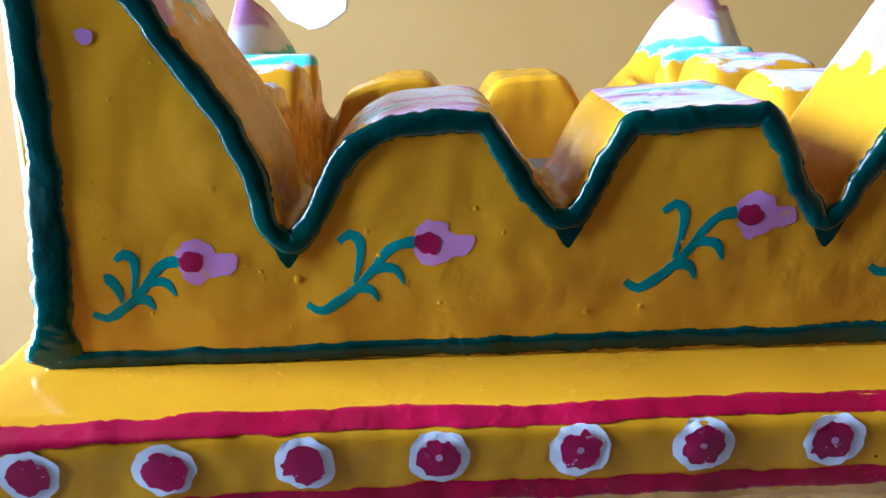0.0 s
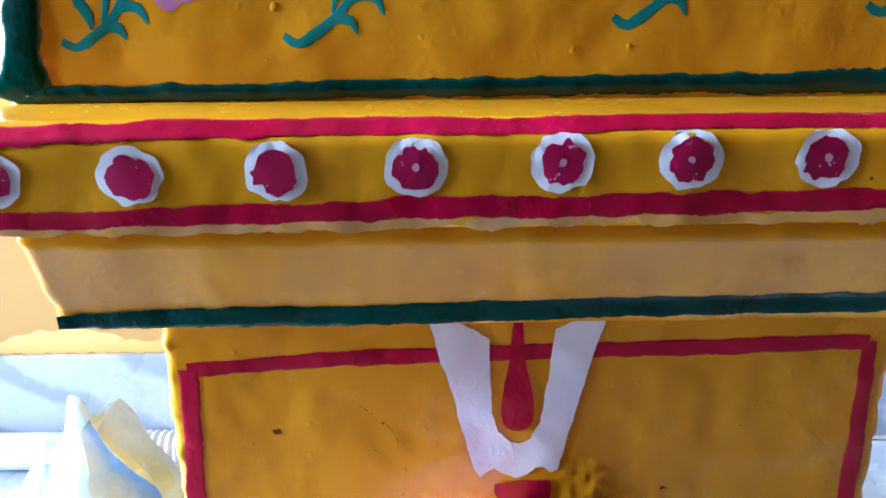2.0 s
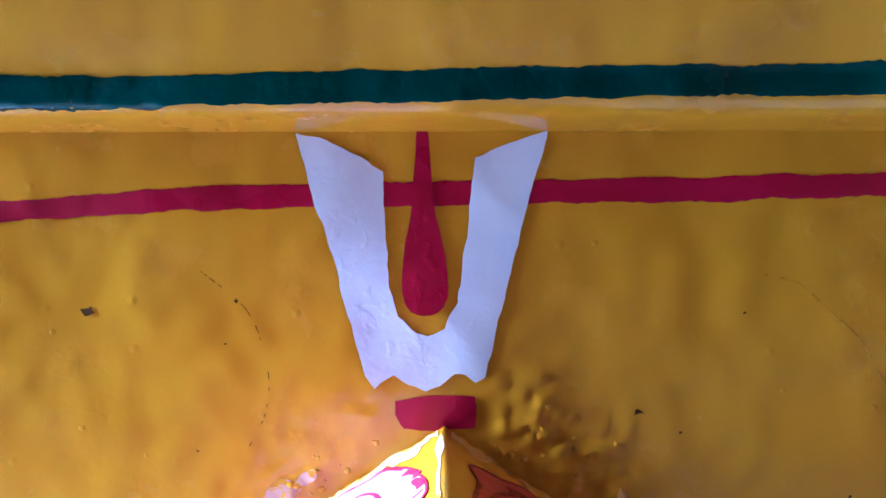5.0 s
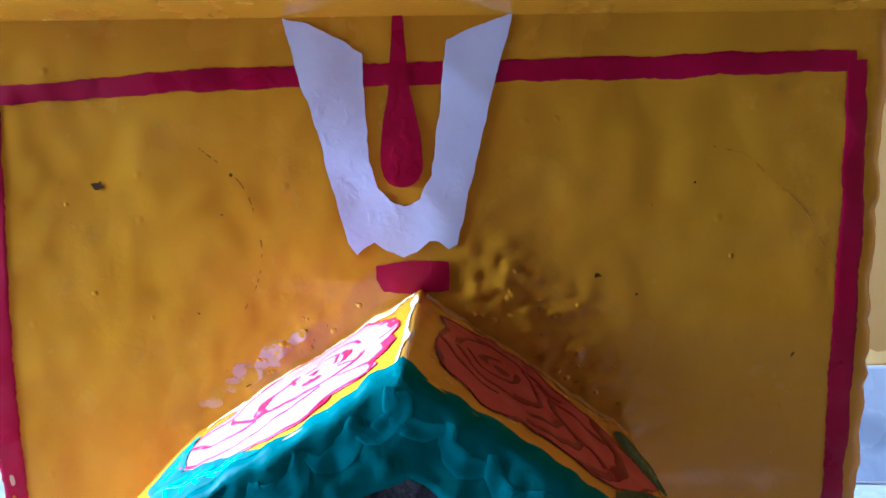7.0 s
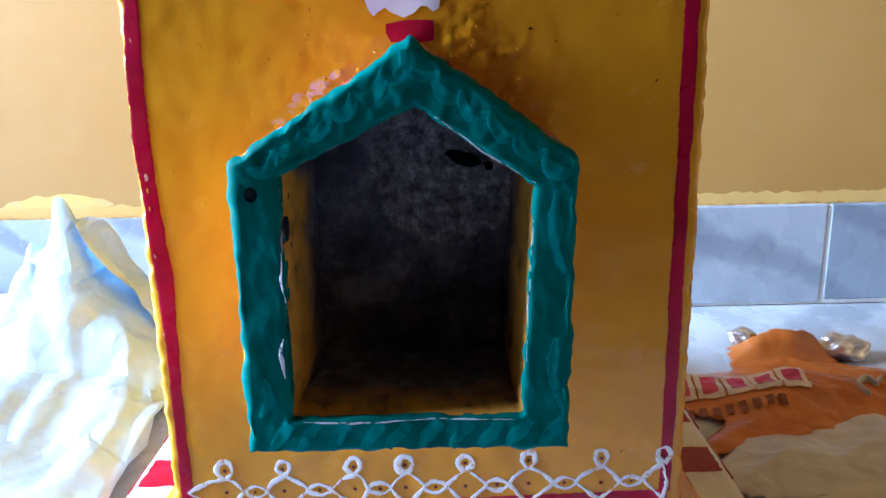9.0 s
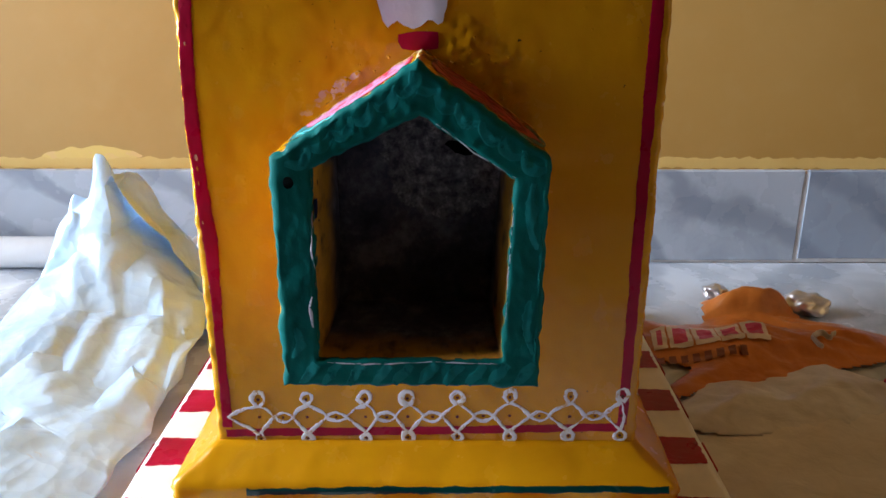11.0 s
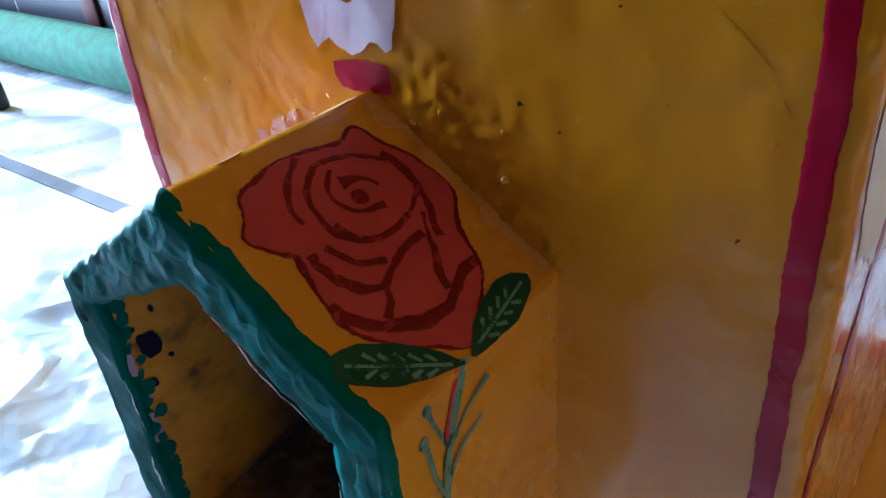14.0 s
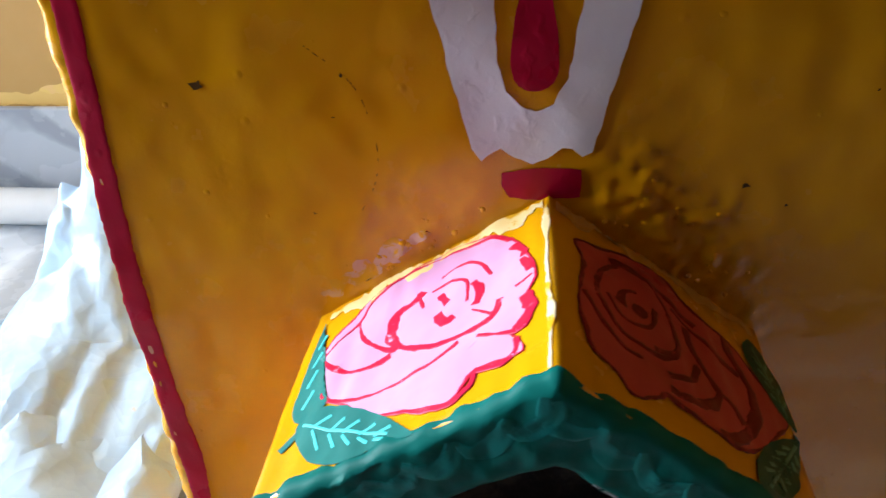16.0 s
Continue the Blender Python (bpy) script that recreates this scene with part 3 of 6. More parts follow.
def tower(profile, y_back, r, fn, amp_edge=0.0007, cap=True):
    """A turned-out block: profile rows of half width, front y, z; the same number of points on each level."""
    bm, loops = bmesh.new(), []
    count = None
    for hw, y0, z in profile:
        base = rounded_loop(CX - profile[0][0], CX + profile[0][0], profile[0][1], y_back, r)
        sx = hw / profile[0][0]
        row = []
        for p, n in base:
            x = CX + (p.x - CX) * sx
            y = y_back - (y_back - p.y) * (y_back + (hw - profile[0][0]) * 0 - y0) / (y_back - profile[0][1])
            extra = amp_edge * (noise.noise((x * 60, y * 60, z * 140)) + 0.7 * noise.noise((x * 200, y * 200, z * 260))) if 0.05 < abs(n.x * n.y) else 0
            h = fn((x, y, z)) + extra
            row.append((x + n.x * h, y + n.y * h, z))
        loops.append(row)
    rows = loft(bm, loops)
    if cap:
        bm.faces.new(rows[0])
        bm.faces.new(rows[-1])
    return bm


def levels(points, step=0.003):
    """Rows of a profile, divided along z and y."""
    out = []
    for a, b in zip(points, points[1:]):
        m = max(1, int(math.dist(a[1:], b[1:]) / step))
        out += [tuple(p + (q - p) * k / m for p, q in zip(a, b)) for k in range(m)]
    return out + [points[-1]]


# body, its front cut open behind the hood
bm = tower(levels([(HW, 0.0, BODY_Z0), (HW, 0.0, BODY_Z1)], 0.0017), BODY_D, 0.0032, body_lump, 0.0010)


def in_hood(x, z, margin):
    return abs(x - HX) < HOOD_HW - margin and HOOD_B + margin < z < RIDGE - margin - abs(x - RX0) * math.tan(ALPHAS[1 if x > RX0 else -1])


gone = [f for f in bm.faces if f.calc_center_median().y < 0.004 and in_hood(f.calc_center_median().x, f.calc_center_median().z, 0.008)]
bmesh.ops.delete(bm, geom=gone, context="FACES")
body = part("body", bm, YELLOW, pedestal)


# hood and niche
def gable(c, n=44):
    """Pentagon, anticlockwise from the bottom left, n points a side, with the outward way of each side."""
    out = []
    for k in range(5):
        a, b = Vector(c[k]), Vector(c[(k + 1) % 5])
        way = (b - a).normalized()
        nrm = Vector((way.y, -way.x))
        prev = (a - Vector(c[k - 1])).normalized()
        pn = Vector((prev.y, -prev.x))
        for j in range(n):
            t = j / n
            out.append((a.lerp(b, t), (nrm + pn).normalized() if j == 0 else nrm))
    return out


OUT = gable([(HX - HOOD_HW - 0.001, HOOD_B), (HX + HOOD_HW - 0.002, HOOD_B), (HX + HOOD_HW, EAVE), (RX0, RIDGE), (HX - HOOD_HW, EAVE)])
INN = gable([(-0.0445, 0.1485), (0.0440, 0.1480), (0.0485, 0.2380), (0.0058, 0.2668), (-0.0435, 0.2430)])


def ring(loop, y, inset=0.0, amp=0.0006, bite=0.0):
    out = []
    for p, n in loop:
        q = p - n * inset
        h = lump((q.x, y, q.y), amp) + bite * noise.noise((q.x * 190, y * 40, q.y * 190))
        out.append((q.x + n.x * h, y, q.y + n.y * h))
    return out


bm = bmesh.new()
ys = [0.004 - (0.004 - HOOD_Y - 0.002) * k / 26 for k in range(27)]
loft(bm, [ring(OUT, y, bite=0.0007) for y in ys] + [ring(OUT, HOOD_Y + 0.0015, 0.0012)])
hood = part("niche_hood", bm, YELLOW, pedestal, "yellow gabled hood round the lamp niche")


def hood_front_y(x, z):
    v = Vector((x, 3.0, z))
    return HOOD_Y - lump((x, HOOD_Y, z), 0.0008) - 0.0003 * max(-0.3, noise.noise(v * 150)) - 0.0004 * noise.noise(v * 300)


def on_hood(x, z, lift):
    return Vector((x, hood_front_y(x, z) - lift, z))


bm = bmesh.new()
rings = []
for y, inset, stray in ((0.0046, -0.0002, 0.0013), (0.0034, -0.0005, 0.0007), (0.0022, -0.0004, 0.0004), (0.0010, 0.0004, 0.0), (0.0003, 0.0014, 0.0)):
    rings.append([(x, yy + stray * noise.noise((x * 120, 5, z * 120)) + 0.6 * stray * noise.noise((x * 330, 9, z * 330)), z) for x, yy, z in ring(OUT, HOOD_Y + y, inset + 0.0009 * noise.noise((y * 900, inset, 4)), 0.0006, 0.0015)])
for k in range(13):
    row = []
    for (p, n), (q, m) in zip(OUT, INN):
        s = p.lerp(q, 0.13 + 0.83 * k / 12) + (m * 0.0012 * noise.noise((q.x * 170, q.y * 170, 3)) if k == 12 else Vector((0, 0)))
        row.append((s.x, hood_front_y(s.x, s.y), s.y))
    rings.append(row)
rings += [ring(INN, HOOD_Y + 0.0010, 0.0008, bite=0.0016), ring(INN, HOOD_Y + 0.0026, 0.0, bite=0.0014), ring(INN, HOOD_Y + 0.0050, -0.0002, bite=0.0008)]
loft(bm, rings)
frame_teal = part("niche_frame", bm, TEAL, pedestal, "teal painted frame of the lamp niche with brushed arcs")

# white rim strokes: chipped paint together with the edges' highlights, painted on
for pts, w in (([(0.0480, 0.2385), (0.030, 0.2500), (0.013, 0.2625)], (0.0008, 0.0015, 0.0007)), ([(-0.040, 0.1478), (-0.02, 0.1472), (0.01, 0.1480), (0.042, 0.1474)], (0.0004, 0.0016, 0.0008, 0.0014, 0.0004)),
               ([(-0.0435, 0.215), (-0.0440, 0.203), (-0.0428, 0.194)], (0.0004, 0.0022, 0.0004)), ([(-0.0450, 0.182), (-0.0462, 0.175), (-0.0455, 0.166)], (0.0006, 0.0034, 0.0008)), ([(0.0475, 0.225), (0.0462, 0.20), (0.0452, 0.17)], (0.0006, 0.0012, 0.0005))):
    painted("chipped_rim", "stroke", on_hood, (pts, tuple(v * 0.45 for v in w)), CHIP_GLINT, frame_teal, lift=0.0003, rough=0.9)
bm = bmesh.new()
NICHE_BACK = -0.0050
deep = NICHE_BACK - HOOD_Y - 0.0034
rows = loft(bm, [ring(INN, HOOD_Y + 0.0034 + deep * (1 - (1 - k / 36) ** 1.25), -0.0004 + 0.0036 * (1 - (1 - k / 36) ** 2.2), 0.0009) for k in range(37)])


def back_y(x, z):
    return NICHE_BACK + 0.0022 * noise.noise((x * 40, 0, z * 40)) + 0.0007 * noise.noise((x * 170, 2, z * 170))


prev = rows[-1]
for s in (0.92, 0.82, 0.72, 0.62, 0.52, 0.42, 0.32, 0.22, 0.1):
    cur = []
    for p, n in INN:
        q = Vector((CX, 0.2)).lerp(p, s)
        cur.append(bm.verts.new((q.x, back_y(q.x, q.y), q.y)))
    for k in range(len(cur)):
        j = (k + 1) % len(cur)
        bm.faces.new((prev[k], prev[j], cur[j], cur[k]))
    prev = cur
bm.faces.new(prev)
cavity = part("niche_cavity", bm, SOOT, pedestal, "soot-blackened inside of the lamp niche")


def on_jamb(y, z, lift):
    left = 1 - min(1, max(0, (y - HOOD_Y - 0.0034) / deep))
    x = -0.0445 + 0.001 * (z - 0.1485) / 0.0945 - 0.0005 + 0.0036 * (1 - left ** 1.76)
    return Vector((x - lump((x, y, z), 0.0009) + lift, y, z))


def on_niche_back(x, z, lift):
    return Vector((x, back_y(x, z) - lift, z))


SPOT = plain("navy_soot_spot", (0.010, 0.012, 0.035), 0.8, shine=0.05)
painted("soot_spot", "fill", on_jamb, (disc(-0.0615, 0.2215, 0.0040, 12, 1.25),), SPOT, cavity, lift=0.0006, rough=0.0016, scale=300)
for pts in ([(0.0165, 0.2405), (0.0200, 0.2425), (0.0260, 0.2410), (0.0310, 0.2395), (0.0325, 0.2360), (0.0270, 0.2345), (0.0215, 0.2365)], [(0.0335, 0.2370), (0.0375, 0.2360), (0.0370, 0.2325), (0.0345, 0.2330)]):
    painted("soot_flake", "fill", on_niche_back, (pts,), HOLE, cavity, "black flake of soot", lift=0.0012, rough=0.0012, scale=420)
for y, z, r in ((-0.0655, 0.2290, 0.0012), (-0.0580, 0.2330, 0.0010), (-0.0560, 0.2140, 0.0009), (-0.0640, 0.2080, 0.0014)):
    painted("soot_spot", "fill", on_jamb, (disc(y, z, r, 9),), SPOT, cavity, lift=0.0006, rough=0.0008, scale=500)
for pts in ([(-0.0690, 0.2225), (-0.0672, 0.2200), (-0.0676, 0.2130), (-0.0655, 0.2060), (-0.0682, 0.2035), (-0.0695, 0.2120)], [(-0.0692, 0.1985), (-0.0668, 0.1960), (-0.0664, 0.1880), (-0.0694, 0.1865)]):
    painted("chipped_rim", "fill", on_jamb, (pts,), LILAC_CHIP, cavity, "lilac undercoat showing through", lift=0.0005, rough=0.0010, scale=420)
for k in range(16):
    y, z = -0.0685 + abs(random.gauss(0, 0.0018)), 0.160 + 0.0053 * k
    painted("teal_daub", "fill", on_jamb, (disc(y, z, random.uniform(0.0010, 0.0024), 9, 1.5),), TEAL, cavity, lift=0.0007, rough=0.0012, scale=480)

# light brush arcs on the teal frame
for side in (-1, 1):
    al = ALPHAS[side]
    for k in range(6):
        u0 = 0.008 + k * 0.0118 + random.uniform(-0.001, 0.001)
        pts = []
        for du, dn in ((-0.0064, -0.0040), (-0.0042, -0.0074), (0.0004, -0.0090), (0.0044, -0.0076), (0.0062, -0.0046)):
            du, dn = du + random.uniform(-0.0006, 0.0006), dn + random.uniform(-0.0006, 0.0006)
            pts.append((RX0 + side * (du + u0) * math.cos(al) + side * dn * math.sin(al), RIDGE - (du + u0) * math.sin(al) + dn * math.cos(al)))
        painted("brush_arc", "stroke", on_hood, (pts, (0.0022, 0.0044, 0.0054, 0.0044, 0.0018)), TEAL_LIGHT, frame_teal, lift=0.00016, rough=0.25)
for k in range(10):
    x = HX - 0.055 + k * 0.0116 + random.uniform(-0.001, 0.001)
    painted("brush_arc", "stroke", on_hood, ([(x, HOOD_B + 0.0015), (x + 0.003, HOOD_B + 0.006), (x + 0.008, HOOD_B + 0.0125)], (0.003, 0.0055, 0.0040)), TEAL_LIGHT, frame_teal, lift=0.00016, rough=0.3)
for side, z0, z1 in ((1, 0.205, 0.236), (1, 0.152, 0.180), (-1, 0.150, 0.166)):
    painted("brush_arc", "stroke", on_hood, ([(HX + side * 0.0575, z0), (HX + side * 0.0535, (z0 + z1) / 2), (HX + side * 0.0550, z1)], (0.002, 0.0055, 0.003)), TEAL_LIGHT, frame_teal, lift=0.00016, rough=0.4)
painted("screw_hole", "fill", on_hood, (disc(CX - 0.0575, 0.2365, 0.0023, squash=1.25),), HOLE, frame_teal, lift=0.0007)


def on_roof(side):
    def surf(u, y, lift):
        c, s = math.cos(ALPHAS[side]), math.sin(ALPHAS[side])
        p = (RX0 + side * u * c, y, RIDGE - u * s)
        h = lump(p, 0.0006) + 0.0007 * noise.noise((p[0] * 190, y * 40, p[2] * 190)) + lift
        return Vector((p[0] + side * s * h, y, p[2] + c * h))
    return surf


roof_right, roof_left = on_roof(1), on_roof(-1)


def mm(pts, top=74.2):
    return [(min(a, top) / 1000, max(b, -70.5) / 1000) for a, b in pts]


# the rose in shade
rose = [(7.8, -14.9), (9.4, -23.7), (7.1, -36.1), (7.2, -45.1), (9.2, -54.7), (14.5, -58.6), (20, -62.6), (25.4, -59.7), (29.7, -55.7), (34.2, -57.4), (40.5, -58.9), (48.2, -59.9),
        (54.6, -56.2), (60.7, -50.5), (67.2, -43.6), (70.8, -38.1), (67.7, -32.1), (61.8, -22.1), (55.2, -16.8), (45.7, -13.2), (37.1, -6), (29.9, -5.6), (22.7, -7.5), (14.8, -12)]
painted("rose", "fill", roof_right, (mm(rose),), ROSE_RED, hood, "painted dull red rose", rough=0.0011, scale=330, step=0.0012)
petal_lines = [
    (1.4, [(8, -36.9), (12.4, -43.3), (17.8, -47.5), (23.8, -48.5)]),
    (1.5, [(12.2, -34.7), (17.8, -41.2), (24.2, -43.8), (31.5, -42.8), (36.3, -36.6), (36.9, -28.6), (35.1, -20.7), (30.5, -14.3), (23.7, -13.4), (17.3, -19.1), (12.8, -27.7), (12.2, -34.2)]),
    (1.3, [(15.5, -31.6), (19.6, -36.2), (24.9, -36.5), (28.9, -33.4), (30.6, -26.5)]),
    (2.2, [(19.5, -31.9), (21.4, -26.1), (25.2, -23.2)]),
    (2.6, [(30.9, -53.1), (38.4, -53.2), (44.1, -49.7), (47.3, -43.5)]),
    (1.6, [(47.3, -43.5), (45, -38.4), (42.1, -31), (41.8, -23.3)]),
    (1.7, [(37.4, -19.3), (45.4, -24.1), (51.8, -28.7), (57, -30.7)]),
]
petal_lines_low = [
    (2.4, [(55.6, -17.3), (56.6, -25.7), (59.9, -34), (59.1, -41.9), (55, -50), (49.6, -56.4), (43.3, -58.4)]),
    (1.5, [(47.6, -43.8), (51.2, -45.9), (53.7, -49.3)]),
    (2.0, [(18.1, -15.3), (23.7, -13.4), (32, -14.2), (39.2, -16.5), (45.2, -20.4)]),
    (1.4, [(28, -42.1), (33.3, -40.5), (37.2, -34.7)]),
    (1.6, [(31.5, -48.6), (38, -45.1), (42.6, -38)]),
]
for w, pts in petal_lines + petal_lines_low:
    painted("petal_line", "stroke", roof_right, (mm(pts), w * 1.2 / 1000), LINE_RED, hood, lift=0.00042, rough=0.5)
painted("petal_line", "stroke", roof_right, (mm(rose), 0.0011), LINE_RED, hood, lift=0.00036, closed=True, rough=1.0, step=0.0010)
painted("rose_heart", "fill", roof_right, (disc(0.0253, -0.0305, 0.0024),), LINE_RED, hood, lift=0.00039)
leaves = [
    [(72.5, -40), (66.4, -31), (63.8, -23.4), (63.2, -15.1), (66.9, -8.7), (70.6, -11.7), (73.6, -20.2), (74, -28.3), (73.6, -36)],
    [(52.4, -68.3), (52.9, -61.8), (57, -54.6), (63.3, -47.8), (70.7, -43.1), (72.8, -42.7), (69.7, -52), (66.2, -60.2), (60.3, -66.8), (56.8, -69.5)],
]
for pts in leaves:
    painted("rose_leaf", "fill", roof_right, (mm(pts),), LEAF, hood, lift=0.00044)
for a, b, n in (((71.5, -36), (67.5, -12), 4), ((71, -45), (55.5, -66), 5)):
    a, b = Vector(a) / 1000, Vector(b) / 1000
    way = (b - a)
    side = Vector((-way.y, way.x)).normalized()
    painted("leaf_vein", "stroke", roof_right, ([tuple(a), tuple(a.lerp(b, 0.5)), tuple(b)], 0.0009), LEAF_PALE, hood, lift=0.00055)
    for k in range(n):
        for s in (-1, 1):
            p = a.lerp(b, 0.15 + 0.7 * k / n)
            q = p + way.normalized() * 0.0030 + side * s * 0.0028
            painted("leaf_vein", "stroke", roof_right, ([tuple(p + side * s * 0.0009), tuple(q)], 0.0012), LEAF_PALE, hood, lift=0.00055, taper=(0.7, 1.1))

# the rose in the light
rose_lit = [(16.5, -7.1), (9.5, -16), (5.7, -26), (4.2, -35), (6.7, -40.4), (4.8, -45.9), (7.1, -50.8), (10.8, -51.5), (8.9, -54), (7.5, -59.1), (14.3, -58.4), (19.8, -58.5), (23.2, -63.3),
            (28.7, -64.7), (36, -61.3), (44.7, -58.3), (59.7, -46.6), (66, -39.2), (69.5, -31.6), (69.5, -22.7), (62.2, -12.1), (56.8, -5.2), (45.5, -3.3), (38, -2.2), (26.5, -2.6)]
painted("rose", "fill", roof_left, (mm(rose_lit),), PINK, hood, "painted pink rose with crimson petal lines")
lit_lines = [
    (1.1, [(68.2, -25.2), (59.4, -15.3), (55.1, -7.3), (42.1, -3.4), (30.4, -4.0), (17.5, -7.6), (11.6, -12.9)]),
    (2.2, [(10.7, -16.5), (6.9, -22.2), (8.3, -22.7)]),
    (2.2, [(7.7, -24.7), (5.3, -31.3)]),
    (2.7, [(6.9, -39.7), (5.5, -45.3), (6.9, -48.4), (9.3, -50.7)]),
    (0.7, [(5.0, -33.6), (9.5, -35.5)]),
    (1.5, [(9.3, -50.7), (13.1, -49.9), (19.2, -47.0)]),
    (1.5, [(9.3, -53.2), (9.5, -57.8), (12.6, -59.8), (19.6, -58.6)]),
    (1.3, [(19.6, -58.6), (20.2, -62.0), (25.1, -65.0), (31.0, -63.8), (37.8, -61.1), (43.6, -59.4)]),
    (1.2, [(67.7, -32.3), (65.1, -41.4), (62.5, -45.0), (53.8, -48.9), (43.9, -50.4), (35.7, -49.7), (28.8, -48.2), (24.2, -46.2)]),
    (1.9, [(68.1, -27.0), (64.6, -31.9), (57.7, -37.4), (50.6, -39.2), (44.7, -37.9)]),
    (1.3, [(59.4, -15.3), (55.9, -24.8), (49.9, -31.8), (43.8, -37.0)]),
]
heart_lines = [
    (3.4, [(37.6, -16.7), (40.3, -19.3), (45.4, -20.9), (46.1, -25.8), (46.2, -30.6), (42.3, -36.8)]),
    (1.8, [(42.3, -36.8), (36.2, -40.8), (29.4, -43.9), (22.0, -43.8), (15.8, -42.5), (13.7, -37.0)]),
    (1.1, [(34.9, -18.8), (29.9, -18.4), (24.0, -22.1), (22.7, -31.6)]),
    (2.4, [(20.8, -24.7), (19.3, -29.4), (20.5, -34.7)]),
    (1.0, [(32.5, -13.9), (24.9, -13.4), (20.1, -17.4), (16.6, -25.0)]),
    (2.2, [(32.5, -22.1), (29.3, -28.1)]),
    (2.6, [(31.3, -30.4), (29.0, -36.0), (26.3, -35.2)]),
    (1.3, [(39.7, -16.1), (36.9, -24.4)]),
    (0.7, [(21.2, -36.3), (15.9, -41.1)]),
]
painted("petal_line", "stroke", roof_left, (mm(rose_lit), 0.0007), BRIGHT_RED, hood, lift=0.00034, closed=True, rough=0.9)
for w, pts in lit_lines + heart_lines:
    painted("petal_line", "stroke", roof_left, (mm(pts), w / 1000), BRIGHT_RED, hood, lift=0.00039, rough=0.5)
for pts in ([(74, -5.9), (71.9, -21.2), (68.2, -33.8), (61.8, -45.5), (69.8, -48.8), (74, -43.4), (74.2, -36), (74.2, -22.6)],
            [(69.8, -48.8), (60.7, -47.4), (47.4, -55.7), (36.1, -66.1), (33.5, -70), (42.7, -68.1), (52.8, -68.5), (62.7, -63.9), (68.9, -55.3)]):
    painted("rose_leaf", "fill", roof_left, (mm(pts),), LEAF_TEAL, hood, lift=0.00044)
painted("leaf_vein", "stroke", roof_left, (mm([(68, -50.5), (55, -58), (40, -66.5)]), 0.0008), AQUA, hood, lift=0.00055)
for k in range(5):
    painted("leaf_vein", "stroke", roof_left, (mm([(64 - 5 * k, -53 - 3 * k), (59.5 - 5 * k, -50.8 - 3.4 * k)]), 0.0009), AQUA, hood, lift=0.00055)
    painted("leaf_vein", "stroke", roof_left, (mm([(64 - 5 * k, -54 - 3 * k), (61 - 5 * k, -61 - 1.6 * k)]), 0.0009), AQUA, hood, lift=0.00055)
for k in range(4):
    painted("leaf_vein", "stroke", roof_left, (mm([(70.5 + 0.6 * k, -44 + 8 * k), (68.5 + 0.8 * k, -38 + 8 * k)]), 0.001), AQUA, hood, lift=0.00055)
painted("rose_stem", "stroke", roof_left, (mm([(68.8, -51.8), (72, -54), (74, -56)]), 0.0022), LEAF_TEAL, hood, lift=0.00044)


# scuffed pale bands at the roof's rear edge; the ridge stroke paints its highlight
for surf, pts, w, m in ((roof_left, [(0.002, -0.0028), (0.020, -0.0030), (0.040, -0.0024), (0.062, -0.0030), (0.073, -0.0025)], (0.0060, 0.0052, 0.0064, 0.0052, 0.0050), PALE_EDGE),
                        (roof_right, [(0.002, -0.0024), (0.020, -0.0022), (0.045, -0.0024), (0.070, -0.0020)], (0.0050, 0.0046, 0.0050, 0.0040), TAN_EDGE),
                        (roof_left, [(0.0010, -0.004), (0.0014, -0.02), (0.0008, -0.045), (0.0014, -0.068)], (0.0016, 0.0008, 0.0014, 0.0008), PALE_EDGE)):
    painted("worn_edge", "stroke", surf, (pts, w), m, hood, lift=0.0003, rough=0.9)


# stem going down the hood's side
def on_hood_right(y, z, lift):
    p = (HX + HOOD_HW, y, z)
    return Vector((p[0] + lump(p, 0.0006) + lift, y, z))


painted("rose_stem", "stroke", on_hood_right, ([(-0.0415, 0.2475), (-0.0465, 0.236), (-0.0515, 0.221), (-0.054, 0.205)], (0.0034, 0.003, 0.0024, 0.002)), LEAF_PALE, hood, lift=0.00034)
painted("rose_stem", "stroke", on_hood_right, ([(-0.0445, 0.2465), (-0.0475, 0.237), (-0.051, 0.229)], 0.0022), BRIGHT_RED, hood, lift=0.00026)
for a, b in (((-0.051, 0.224), (-0.0335, 0.2365)), ((-0.0525, 0.214), (-0.037, 0.2265)), ((-0.0505, 0.226), (-0.056, 0.2425)), ((-0.0535, 0.212), (-0.0585, 0.2345))):
    mid = ((a[0] + b[0]) / 2 - 0.001, (a[1] + b[1]) / 2 + 0.002)
    painted("rose_twig", "stroke", on_hood_right, ([a, mid, b], 0.0016), LEAF_PALE, hood, lift=0.00029, taper=(0.6, 1.0), rough=0.4)
for y, z in ((-0.0565, 0.243), (-0.0590, 0.235)):
    painted("rose_twig", "fill", on_hood_right, (disc(y, z, 0.0017),), LEAF_PALE, hood, lift=0.00031)

# body decoration: sectarian mark, red frame, chain of loops
arms = [(-31, 362.5), (-24, 361), (-16, 357), (-10, 353), (-9.5, 340), (-9, 326), (-6.5, 317), (-2, 313), (1, 312.2), (5, 314), (8.3, 321), (10, 334), (11.5, 346), (12.5, 356.5), (20, 359.5), (30.5, 363.4), (26, 347), (22, 331), (18.5, 316), (15.2, 301.5),
        (12.8, 300.2), (10.5, 302.2), (7.5, 302.5), (4, 299.5), (0.5, 298.2), (-4, 299.5), (-7.8, 302.4), (-10, 301), (-12.2, 298.6), (-15, 301.8), (-19, 317), (-23, 334), (-27, 346)]
